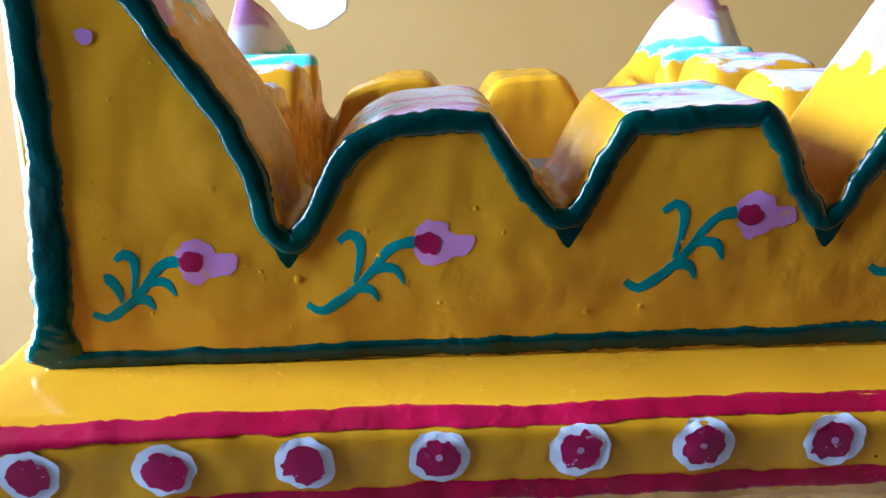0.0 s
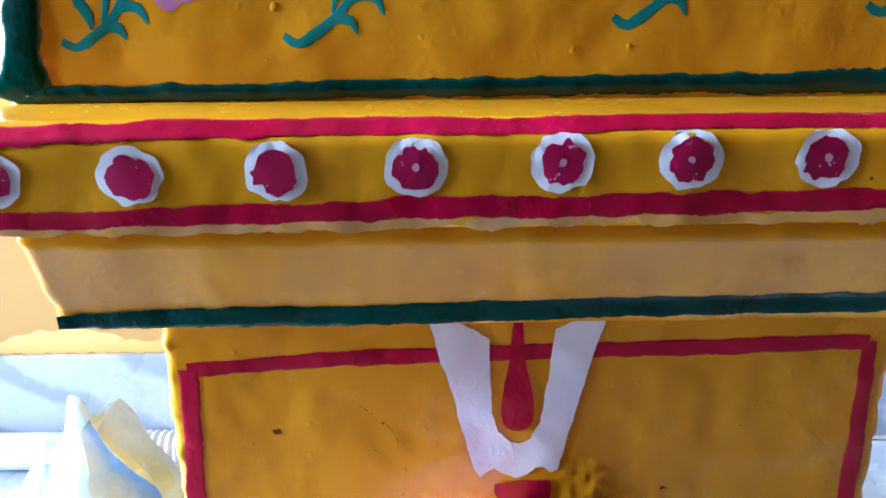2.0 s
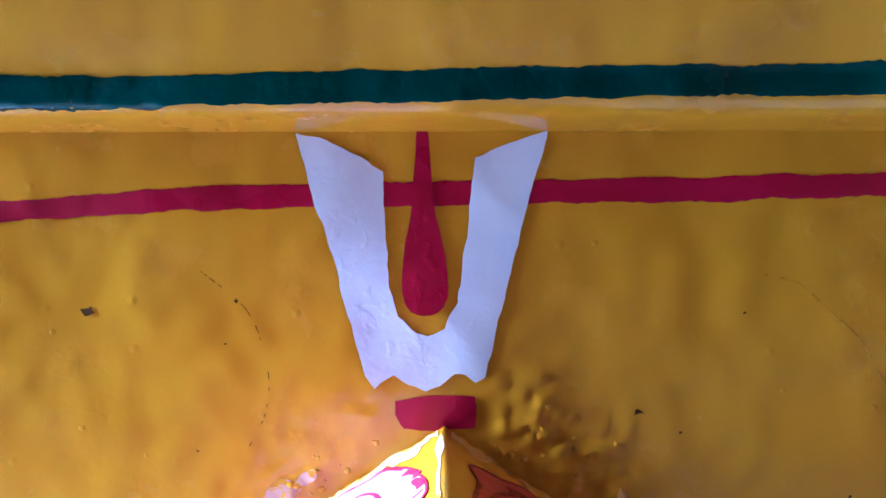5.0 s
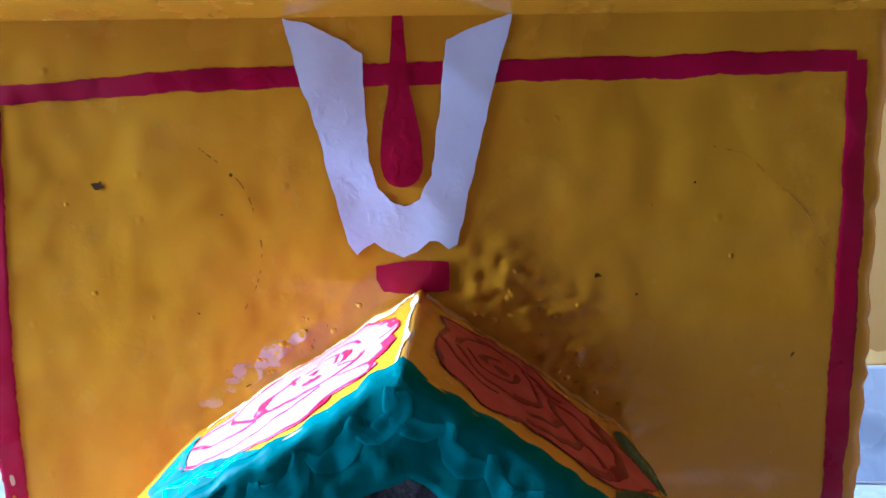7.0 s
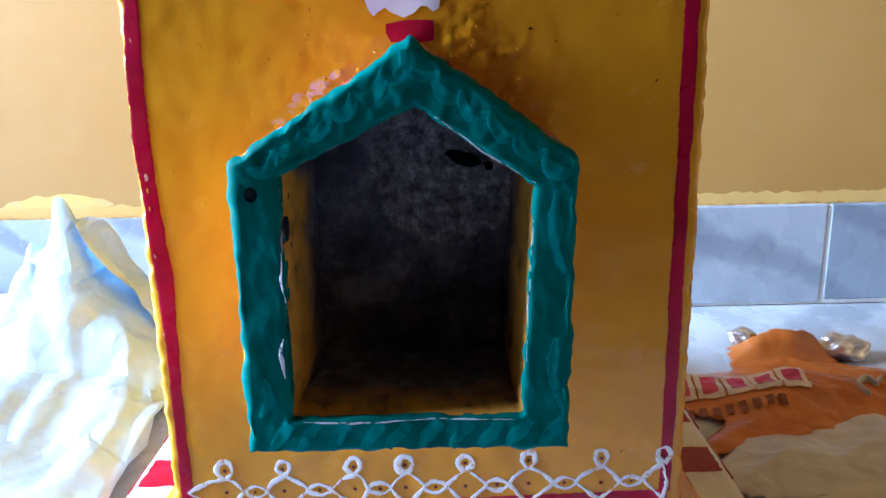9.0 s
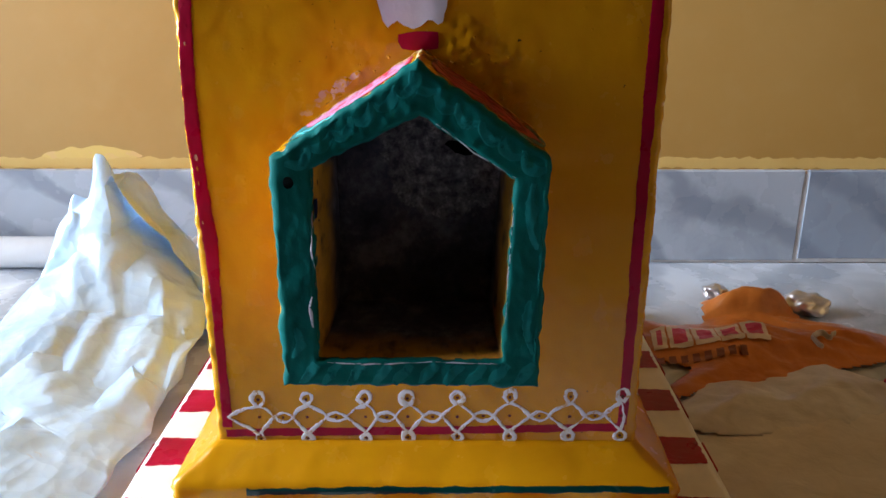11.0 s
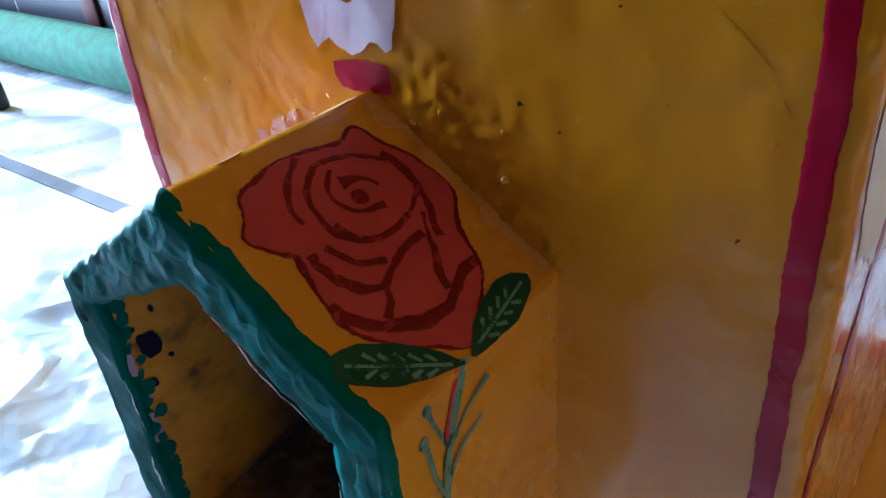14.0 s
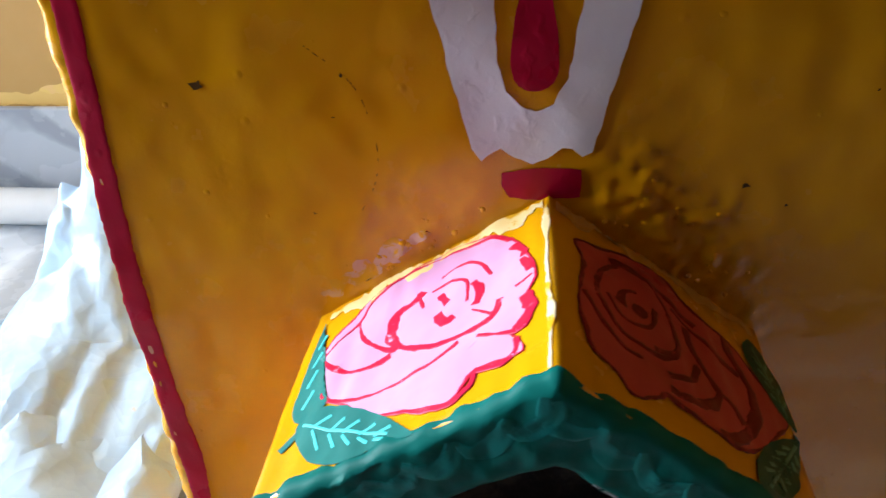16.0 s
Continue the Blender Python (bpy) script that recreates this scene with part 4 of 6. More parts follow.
painted("white_mark", "fill", on_body, ([(a / 1000, b / 1000) for a, b in arms],), LILAC_WHITE, body, "lilac-white painted forked mark", lift=0.00039, smooth=False, rough=0.0005)
painted("red_drop", "fill", on_body, ([(-0.0012, 0.3655), (0.0008, 0.3655), (0.0026, 0.345), (0.0054, 0.331), (0.0058, 0.322), (0.0035, 0.3182), (0.0, 0.3172), (-0.0035, 0.3185), (-0.0055, 0.323), (-0.0050, 0.333), (-0.0030, 0.345)],), CRIMSON, body, "crimson painted drop", lift=0.00044, rough=0.0002)
painted("red_block", "fill", on_body, ([(-0.0072, 0.2955), (0.003, 0.2972), (0.0128, 0.2968), (0.0132, 0.2915), (0.0128, 0.2884), (0.003, 0.2876), (-0.0052, 0.2880), (-0.0074, 0.2920)],), CRIMSON, body, lift=0.00044, smooth=False, rough=0.0004)
LX, RX = -0.1130, 0.1208
painted("red_line", "stroke", on_body, ([(LX, 0.3430), (-0.09, 0.3443), (-0.066, 0.3460), (-0.027, 0.3473), (0.03, 0.3481), (0.08, 0.3490), (RX, 0.3498)], (0.0050, 0.0054, 0.0062, 0.0056, 0.0060, 0.0056)), CRIMSON, body, lift=0.00026)
painted("red_line", "stroke", on_body, ([(LX, 0.3430), (-0.1140, 0.31), (-0.1160, 0.28), (-0.1165, 0.25), (-0.1150, 0.215), (-0.1130, 0.175), (-0.1135, 0.13), (-0.1138, 0.068)], (0.0066, 0.0066, 0.0078, 0.0070, 0.0082, 0.0058, 0.0054, 0.006)), CRIMSON, body, lift=0.00031, rough=0.11)
painted("red_line", "stroke", on_body, ([(RX, 0.3498), (0.1222, 0.32), (0.1224, 0.29), (0.1222, 0.25), (0.1222, 0.20), (0.1222, 0.13), (0.1215, 0.071)], (0.0054, 0.0062, 0.0064, 0.0060, 0.0064, 0.0058, 0.0058)), CRIMSON, body, lift=0.00031, rough=0.11)
painted("red_line", "stroke", on_body, ([(-0.115, 0.0640), (-0.06, 0.0652), (0.0, 0.0662), (0.06, 0.0676), (0.123, 0.0690)], 0.0052), CRIMSON, body, lift=0.00026)
for f, long, wide in ((0.10, 0.0050, 0.0022), (0.36, 0.0075, 0.0030), (0.66, 0.0060, 0.0032), (0.90, 0.0034, 0.0016)):
    a = Vector((-0.0575 + 0.030 * f, 0.2555 + 0.0215 * f))
    along, off = Vector((0.81, 0.58)), Vector((-0.58, 0.81))
    ring_pts = [a + along * long * math.cos(k * math.tau / 16) * random.uniform(0.7, 1.2) + off * wide * math.sin(k * math.tau / 16) * random.uniform(0.6, 1.4) for k in range(16)]
    painted("lilac_smear", "fill", on_body, ([tuple(p) for p in ring_pts],), SMEAR, body, lift=0.00009 + 0.00003 * f, rough=0.0016, scale=420, step=0.0009)
for x, z, r in ((-0.084, 0.3185, 0.0022), (0.1085, 0.2695, 0.0012), (0.054, 0.2922, 0.0011), (0.121, 0.3665, 0.0016), (0.0795, 0.318, 0.0006), (-0.047, 0.321, 0.0007), (-0.058, 0.282, 0.0007), (-0.05, 0.31, 0.0005), (0.065, 0.287, 0.0007)):
    painted("pit", "fill", on_body, (disc(x, z, r * 0.65, 9),), PIT, body, lift=0.00020, rough=r * 0.7, scale=900)
flecks = random.Random(8)
for pts, tone, keep in (([(-0.0555, 0.3285), (-0.0440, 0.318), (-0.0395, 0.303), (-0.0405, 0.292), (-0.0450, 0.283)], PIT, 0.30), ([(0.083, 0.328), (0.093, 0.325), (0.101, 0.318), (0.109, 0.311), (0.114, 0.303), (0.119, 0.293)], FAINT_LINE, 0.45)):
    curve = spline(pts, 0.0009)
    for k in range(len(curve) - 2):      # a scratch broken into short dashes
        if flecks.random() < keep:
            painted("scratch", "stroke", on_body, ([tuple(curve[k]), tuple(curve[k + 1])], 0.00022 if tone is PIT else 0.0005), tone, body, lift=0.00007, rough=0.4)

dice = random.Random(21)
bm = bmesh.new()
for k in range(40):                  # stray blisters on the front
    x, z = dice.uniform(-0.108, 0.114), dice.uniform(0.10, 0.362)
    if (abs(x - CX) > 0.070 or (z > 0.31 and abs(x) > 0.035)) and z < 0.336:
        r = dice.uniform(0.0003, 0.0010)
        blister(bm, on_body, x, z, r, r * 0.13, k * 2.3)
for k in range(60):                  # fine grains thrown on above the gable
    side = 1 if k % 3 else -1
    u, d = dice.uniform(0.010, 0.058), abs(dice.gauss(0, 0.009)) + 0.003
    x, z = RX0 + side * u, RIDGE - u * math.tan(ALPHAS[side]) + d * (1.0 if side > 0 else 0.7)
    if abs(x - 0.003) > 0.0135 or z < 0.284:
        r = dice.uniform(0.0004, 0.0011)
        blister(bm, on_body, x, z, r, r * 0.28, 200 + k * 1.7)
tagged(part("blistered_paint", bm, YELLOW, body, "lumps and blisters under the yellow paint"), kind="stuff")

for z, r in ((0.232, 0.0012), (0.226, 0.0008), (0.218, 0.0007), (0.196, 0.0006), (0.291, 0.0006), (0.158, 0.0007), (0.142, 0.0005)):
    painted("paint_chip", "fill", on_body, ([(-0.1162 + dx * r, z + dz * r) for dx, dz in ((-0.5, 1.4), (0.3, 1.6), (0.6, 0.2), (0.5, -1.5), (-0.2, -1.2), (-0.6, 0.0))],), SMEAR, body, lift=0.0005, rough=r * 0.4, scale=700, step=0.0006)

nodes_x = (-0.0945, -0.0660, -0.0310, -0.0060, 0.0235, 0.0545, 0.0900, 0.1205)
for k, x in enumerate(nodes_x):
    zt, zm, zb = 0.0868 + 0.0005 * k, 0.0748 + 0.0003 * k, 0.0603 + 0.0005 * k
    painted("chain_loop", "stroke", on_body, ([(x - 0.0008, zt - 0.0046), (x - 0.0034, zt - 0.0004), (x - 0.0014, zt + 0.0040), (x + 0.0024, zt + 0.0036), (x + 0.0035, zt - 0.0008), (x + 0.0008, zt - 0.0046)], 0.0025), CHALK, body, lift=0.00042, rough=0.75)
    painted("chain_loop", "stroke", on_body, ([(x - 0.0006, zb + 0.0036), (x - 0.0032, zb + 0.0006), (x - 0.0014, zb - 0.0026), (x + 0.0022, zb - 0.0024), (x + 0.0030, zb + 0.0006), (x + 0.0006, zb + 0.0036)], 0.0025), CHALK, body, lift=0.00050, rough=0.75)
    for z in (zt - 0.0004, zm, zb):
        painted("chain_dot", "fill", on_body, (disc(x, z, 0.0010, 8),), BROWN_DOT, body, lift=0.00054)
    ends = []
    if k:
        ends.append((x + nodes_x[k - 1]) / 2 + 0.0055)
    else:
        ends.append(-0.1135)
    ends.append((x + nodes_x[k + 1]) / 2 - 0.0055 if k < 7 else 0.1225)
    for e in ends:
        painted("chain_strand", "stroke", on_body, ([(x, zt - 0.0044), ((x + e) / 2, (zt + zm) / 2 - 0.0010), (e, zm)], 0.0018), CHALK, body, lift=0.00042, rough=0.75)
        painted("chain_strand", "stroke", on_body, ([(x, zb + 0.0034), ((x + e) / 2, (zb + zm) / 2 + 0.0014), (e, zm)], 0.0018), CHALK, body, lift=0.00050, rough=0.75)
    if k < 7:
        mx = (x + nodes_x[k + 1]) / 2
        painted("chain_loop", "stroke", on_body, ([(mx - 0.0055, zm), (mx, zm + 0.0030), (mx + 0.0055, zm), (mx, zm - 0.0030)], 0.0018), CHALK, body, lift=0.00036, closed=True, rough=0.75)
        painted("chain_dot", "fill", on_body, (disc(mx, zm, 0.0009, 8),), BROWN_DOT, body, lift=0.00029)

# painted side of the body
painted("white_patch", "fill", on_body_right, ([(0.010, 0.318), (0.04, 0.325), (0.07, 0.31), (0.075, 0.26), (0.05, 0.245), (0.02, 0.262), (0.009, 0.272)],), WHITE, body, lift=0.00023, rough=0.002)
painted("red_stripe", "stroke", on_body_right, ([(0.035, 0.345), (0.026, 0.318), (0.034, 0.30), (0.062, 0.285)], 0.010), CRIMSON, body, lift=0.00034, rough=0.3)
painted("red_stripe", "stroke", on_body_right, ([(0.055, 0.29), (0.046, 0.262), (0.034, 0.235), (0.016, 0.205), (0.006, 0.17)], (0.006, 0.007, 0.009, 0.010, 0.010)), CRIMSON, body, lift=0.00034, rough=0.3)

# moulding under the cornice, with the green line on its lower edge
COVE = [(0.126, 0.001, 0.3625), (0.146, -0.014, 0.3655), (0.1495, -0.0195, 0.3675), (0.1505, -0.0205, 0.375), (0.1535, -0.0300, 0.3985), (0.1530, -0.0290, 0.4010), (0.1495, -0.024, 0.408)]
part("moulding", tower(levels(COVE), BODY_D + 0.01, 0.004, lump, 0.0012), YELLOW, pedestal)
moulding = pedestal.children[-1]


def on_cove(x, z, lift):
    y = -0.0205 - max(0, z - 0.375) * 0.40 if z > 0.3675 else -0.0195 + (0.3675 - z) * 2.4
    return Vector((x, y - lump((x, y, z)) - lift, z))


painted("green_line", "stroke", on_cove, ([(-0.1435, 0.3687), (-0.118, 0.3700), (-0.092, 0.3704), (-0.065, 0.3708), (-0.034, 0.3715), (-0.003, 0.3720), (0.041, 0.3728), (0.081, 0.3730), (0.11, 0.3735), (0.153, 0.3738)], (0.0068, 0.0074, 0.0066, 0.0070, 0.0064, 0.0068, 0.0064)), GREEN, moulding, lift=0.00029, rough=0.12)

# cornice slab with dots
CORN = [(0.150, -0.020, 0.4046), (0.168, -0.039, 0.4046), (0.1722, -0.0438, 0.4060), (0.1735, -0.0455, 0.4090), (0.1735, -0.0455, 0.4280), (0.1730, -0.0448, 0.4305), (0.1700, -0.0395, 0.4342), (0.150, -0.010, 0.4352)]
cornice = part("cornice", tower(levels(CORN), BODY_D + 0.055, 0.005, lump, 0.0014), YELLOW, pedestal)


BAND_EDGE = [(0.4220, -0.0455, 0.4220, 0.0), (0.4280, -0.0455, 0.4280, 8.0), (0.4306, -0.0448, 0.4305, 36.0), (0.4371, -0.0395, 0.4342, 71.0), (0.4666, -0.0100, 0.4352, 88.0)]


def on_band(x, z, lift):
    """The face of the cornice; past its top the line turns over the rounded edge on to the ledge."""
    h = lump((x, -0.0455, z)) + lift
    if z <= BAND_EDGE[0][0]:
        return Vector((x, -0.0455 - h, z))
    for (s0, y0, z0, a0), (s1, y1, z1, a1) in zip(BAND_EDGE, BAND_EDGE[1:]):
        if z <= s1:
            break
    f = (z - s0) / (s1 - s0)
    a = radians(a0 + f * (a1 - a0))
    return Vector((x, y0 + f * (y1 - y0) - h * math.cos(a), z0 + f * (z1 - z0) + h * math.sin(a)))


painted("red_line", "stroke", on_band, ([(-0.166, 0.4308), (-0.12, 0.4326), (-0.09, 0.4340), (-0.06, 0.4345), (-0.044, 0.4348), (-0.02, 0.4340), (0.005, 0.4340), (0.025, 0.4350), (0.065, 0.4356), (0.13, 0.4358), (0.176, 0.4358)], (0.0062, 0.0064, 0.0070, 0.0058, 0.0066, 0.0070, 0.0060)), RASPBERRY, cornice, lift=0.00045, rough=0.16)
painted("red_line", "stroke", on_band, ([(-0.166, 0.4093), (-0.11, 0.4100), (-0.08, 0.4106), (-0.05, 0.4111), (-0.033, 0.4120), (0.0, 0.4116), (0.031, 0.4121), (0.065, 0.4125), (0.12, 0.4131), (0.176, 0.4134)], (0.0050, 0.0048, 0.0058, 0.0060, 0.0052, 0.0054)), RASPBERRY, cornice, lift=0.00031, rough=0.16)
# thin tan strip: the lip's lit edge put into paint, with some wear
painted("worn_edge", "stroke", on_band, ([(-0.160, 0.4068), (-0.10, 0.4072), (-0.05, 0.4076), (0.0, 0.4080), (0.06, 0.4084), (0.12, 0.4089), (0.172, 0.4092)], (0.0026, 0.0032, 0.0030, 0.0034, 0.0026)), TAN_EDGE, cornice, lift=0.0002, rough=0.5)
dot_x = (-0.142, -0.1062, -0.069, -0.033, 0.0045, 0.0377, 0.0732, 0.110, 0.148)
for k, x in enumerate(dot_x):
    z = min(0.4206 + 0.0007 * k, 0.4240)
    painted("dot_ring", "fill", on_band, (disc(x, z, 0.0084, 16, 0.93),), LILAC_WHITE, cornice, lift=0.00036, rough=0.0009, scale=300, step=0.0008)
    painted("dot_heart", "fill", on_band, (disc(x + random.uniform(-0.0006, 0.0006), z - random.uniform(0, 0.0006), 0.0057, 14),), MAGENTA, cornice, lift=0.00064, rough=0.0014, scale=480, step=0.0007)
    if k > 2:
        painted("dot_spot", "fill", on_band, (disc(x, z, 0.0010, 8),), PINK, cornice, lift=0.00076, rough=0.0004)

# scalloped planter box: wall tops along the length
PY0, PHW, PDEP, PTH = -0.0115, 0.155, 0.310, 0.054
PZ0 = 0.4340
TOPS = [(-0.1545, 0.543), (-0.148, 0.553), (-0.138, 0.5565), (-0.126, 0.555), (-0.114, 0.549), (-0.105, 0.540), (-0.101, 0.533), (-0.094, 0.522), (-0.088, 0.513), (-0.084, 0.505), (-0.080, 0.496), (-0.078, 0.487), (-0.076, 0.4785), (-0.074, 0.4755), (-0.071, 0.479), (-0.067, 0.487), (-0.063, 0.4945), (-0.058, 0.5005),
        (-0.053, 0.5045), (-0.047, 0.5075), (-0.040, 0.5090), (-0.027, 0.5098), (-0.019, 0.5092), (-0.015, 0.507), (-0.011, 0.501), (-0.007, 0.494), (-0.004, 0.489), (0.0, 0.4845), (0.003, 0.481)]
TOPS_R = [(0.005, 0.4805), (0.008, 0.485), (0.011, 0.491), (0.014, 0.497), (0.017, 0.502), (0.021, 0.507), (0.027, 0.508), (0.043, 0.509), (0.058, 0.510), (0.062, 0.509), (0.066, 0.504), (0.070, 0.497), (0.073, 0.489), (0.078, 0.482), (0.0805, 0.478), (0.083, 0.4815), (0.085, 0.4865), (0.089, 0.494),
          (0.094, 0.502), (0.104, 0.518), (0.114, 0.534), (0.124, 0.546), (0.136, 0.554), (0.148, 0.5565), (0.158, 0.553), (0.1645, 0.543)]
TOP_LINE = TOPS + TOPS_R


def wall_top(x):
    for (a, za), (b, zb) in zip(TOP_LINE, TOP_LINE[1:]):
        if a <= x <= b:
            return za + (zb - za) * (x - a) / (b - a)
    return 0.543


def soft_top(x, most):
    """The scallop line rounded off, for the walls without a painted edge."""
    if most > 0.55:                  # the rear wall: its merlons stand a little to the side, with crisper tops
        x += 0.012 * min(1, max(0, (0.10 - x) / 0.03)) + 0.010 * min(1, max(0, (-0.06 - x) / 0.02))
        return sum(min(wall_top(max(min(x + d, 0.1644), -0.1544)), most) for d in (-0.004, -0.002, 0, 0.002, 0.004)) / 5
    most -= 0.011 * min(1.5, ((abs(x - CX) - 0.130) / 0.020) ** 2) if abs(x - CX) > 0.10 else 0
    return sum(min(wall_top(max(min(x + d, 0.1644), -0.1544)), most) for d in (-0.009, -0.006, -0.003, 0, 0.003, 0.006, 0.009)) / 7


def top_at(x, most):
    return wall_top(x) if most >= 1 else soft_top(x, most)


def scalloped(half, lower=0.0, seed=0.0, most=1.0, slope=0.0, cols=150, depth_cols=12):
    """One wall, u along it, w through it, its foot at z of the ledge: vertices in u, w, z."""
    bm = bmesh.new()
    us = [-half + 2 * half * k / cols for k in range(cols + 1)]
    n_face = 26
    loops = []
    for u in us:
        x = max(min(CX + u, 0.1644), -0.1544)
        zt = top_at(x, most) - lower
        fall = slope * min(1, max(0, (abs(u) - 0.088) / 0.024))     # the corner horns slope down to the inside
        row = []
        for k in range(n_face + 1):
            z = PZ0 + (zt - 0.003 - PZ0) * k / n_face
            row.append((u, 0.0, z))
        for w, dz in ((0.0004, -0.0020), (0.0014, -0.0008)):
            row.append((u, w, zt + dz))
        for k in range(depth_cols + 1):
            row.append((u, 0.004 + (PTH - 0.008) * k / depth_cols, zt - fall * k / depth_cols + 0.0004 * noise.noise((u * 60, k * 0.4, seed))))
        zt -= fall
        for w, dz in ((PTH - 0.0026, -0.0007), (PTH - 0.0008, -0.0020)):
            row.append((u, w, zt + dz))
        for k in range(9):
            row.append((u, PTH, zt - 0.003 - (zt - 0.003 - PZ0 + 0.03) * k / 8))
        loops.append(row)
    return loops, bm


def planter_wall(place, lower=0.0, seed=0.0, squeeze=1.0, half=PHW, most=1.0, slope=0.0, amp=0.0005):
    """place(u, w, z): from along, through, up to the world, and its outward way."""
    loops, bm = scalloped(half, lower, seed, most, slope)
    out = []
    for row in loops:
        r2 = []
        for u, w, z in row:
            lean = 1 - 0.045 * (z - PZ0) / 0.1 * (abs(u) / PHW) ** 6
            p, n = place(u * squeeze * lean, w, z)
            face = -1.0 if w < 0.001 else (1.0 if w > PTH - 0.001 else 0.0)
            h = lump(p, amp)
            r2.append(Vector(p) + (Vector(n) * (-face) * h if face else Vector((0, 0, h * 0.8))))
        out.append(r2)
    rows = loft(bm, out, close=False)
    bm.faces.new(rows[0])
    bm.faces.new(rows[-1])
    return bm


def place_front(u, w, z):
    return (CX + u, PY0 + w, z), (0, -1, 0)


def place_back(u, w, z):
    return (CX + u, PY0 + PDEP - w, z), (0, 1, 0)


def place_left(u, w, z):
    return (CX - PHW + 0.0012 + w, PY0 + PDEP / 2 - u, z), (-1, 0, 0)


def place_right(u, w, z):
    return (CX + PHW - 0.0012 - w, PY0 + PDEP / 2 + u, z), (1, 0, 0)


wall_f = part("planter_wall", planter_wall(place_front), PLANTER_YELLOW, pedestal, "scalloped yellow planter wall edged in bottle green")
wall_b = part("planter_wall", planter_wall(place_back, 0.021, 3.0, 1.0, PHW + 0.011, 0.566, 0.044, 0.0015), PLANTER_YELLOW, pedestal)
wall_l = part("planter_wall", planter_wall(place_left, 0.005, 5.0, 0.985, 0.108, 0.5095), PLANTER_YELLOW, pedestal)
wall_r = part("planter_wall", planter_wall(place_right, 0.005, 7.0, 0.985, 0.108, 0.5095), PLANTER_YELLOW, pedestal)
part("planter_floor", box(bmesh.new(), CX - PHW + 0.02, CX + PHW - 0.02, PY0 + 0.02, PY0 + PDEP - 0.02, 0.425, 0.4392), CEMENT, pedestal)


def on_panel(x, z, lift):
    return Vector((x, PY0 - lump((x, PY0, z), 0.0005) - lift, z))


# green bead along the scallops
def edge_pts(lo, hi):
    pts = [(x, z) for x, z in TOP_LINE if lo <= x <= hi]
    return pts


def inward(pts, d):
    out = []
    for k, (x, z) in enumerate(pts):
        a, b = pts[max(k - 1, 0)], pts[min(k + 1, len(pts) - 1)]
        way = Vector((b[0] - a[0], b[1] - a[1])).normalized()
        out.append((x + way.y * d, z - way.x * d))
    return out


pts = inward(edge_pts(-0.15, 0.161), 0.0034)
painted("green_edge", "stroke", on_panel, (pts, 0.0067), GREEN, wall_f, lift=0.0011, rough=0.17, bead=True)
for x, z in ((-0.0745, 0.4755), (0.0058, 0.4795), (0.0812, 0.4775)):
    painted("green_edge", "fill", on_panel, ([(x - 0.0056, z + 0.001), (x, z + 0.0005), (x + 0.0056, z + 0.001), (x + 0.0034, z - 0.005), (x + 0.0006, z - 0.0098), (x - 0.0014, z - 0.0096), (x - 0.0038, z - 0.005)],), GREEN, wall_f, lift=0.0007)
painted("green_edge", "stroke", on_panel, ([(-0.1480, 0.4352), (-0.1455, 0.443), (-0.1437, 0.459), (-0.1420, 0.476), (-0.1405, 0.491), (-0.1395, 0.511), (-0.1386, 0.529), (-0.1378, 0.55)], (0.0170, 0.0118, 0.0114, 0.0112, 0.0096, 0.0088, 0.0088, 0.0092)), GREEN, wall_f, lift=0.0010, bead=True, rough=0.15)
painted("green_edge", "stroke", on_panel, ([(0.1585, 0.4375), (0.1555, 0.46), (0.1525, 0.49), (0.1505, 0.52), (0.1485, 0.55)], (0.0140, 0.0098, 0.0090, 0.0092, 0.0096)), GREEN, wall_f, lift=0.0010, bead=True, rough=0.15)
painted("green_line", "stroke", on_panel, ([(-0.145, 0.4374), (-0.10, 0.4377), (-0.05, 0.4383), (0.0, 0.4388), (0.04, 0.4390), (0.08, 0.4391), (0.156, 0.4394)], (0.0054, 0.0050, 0.0056, 0.0060, 0.0068, 0.0066)), GREEN, wall_f, lift=0.0010, bead=True, rough=0.18)


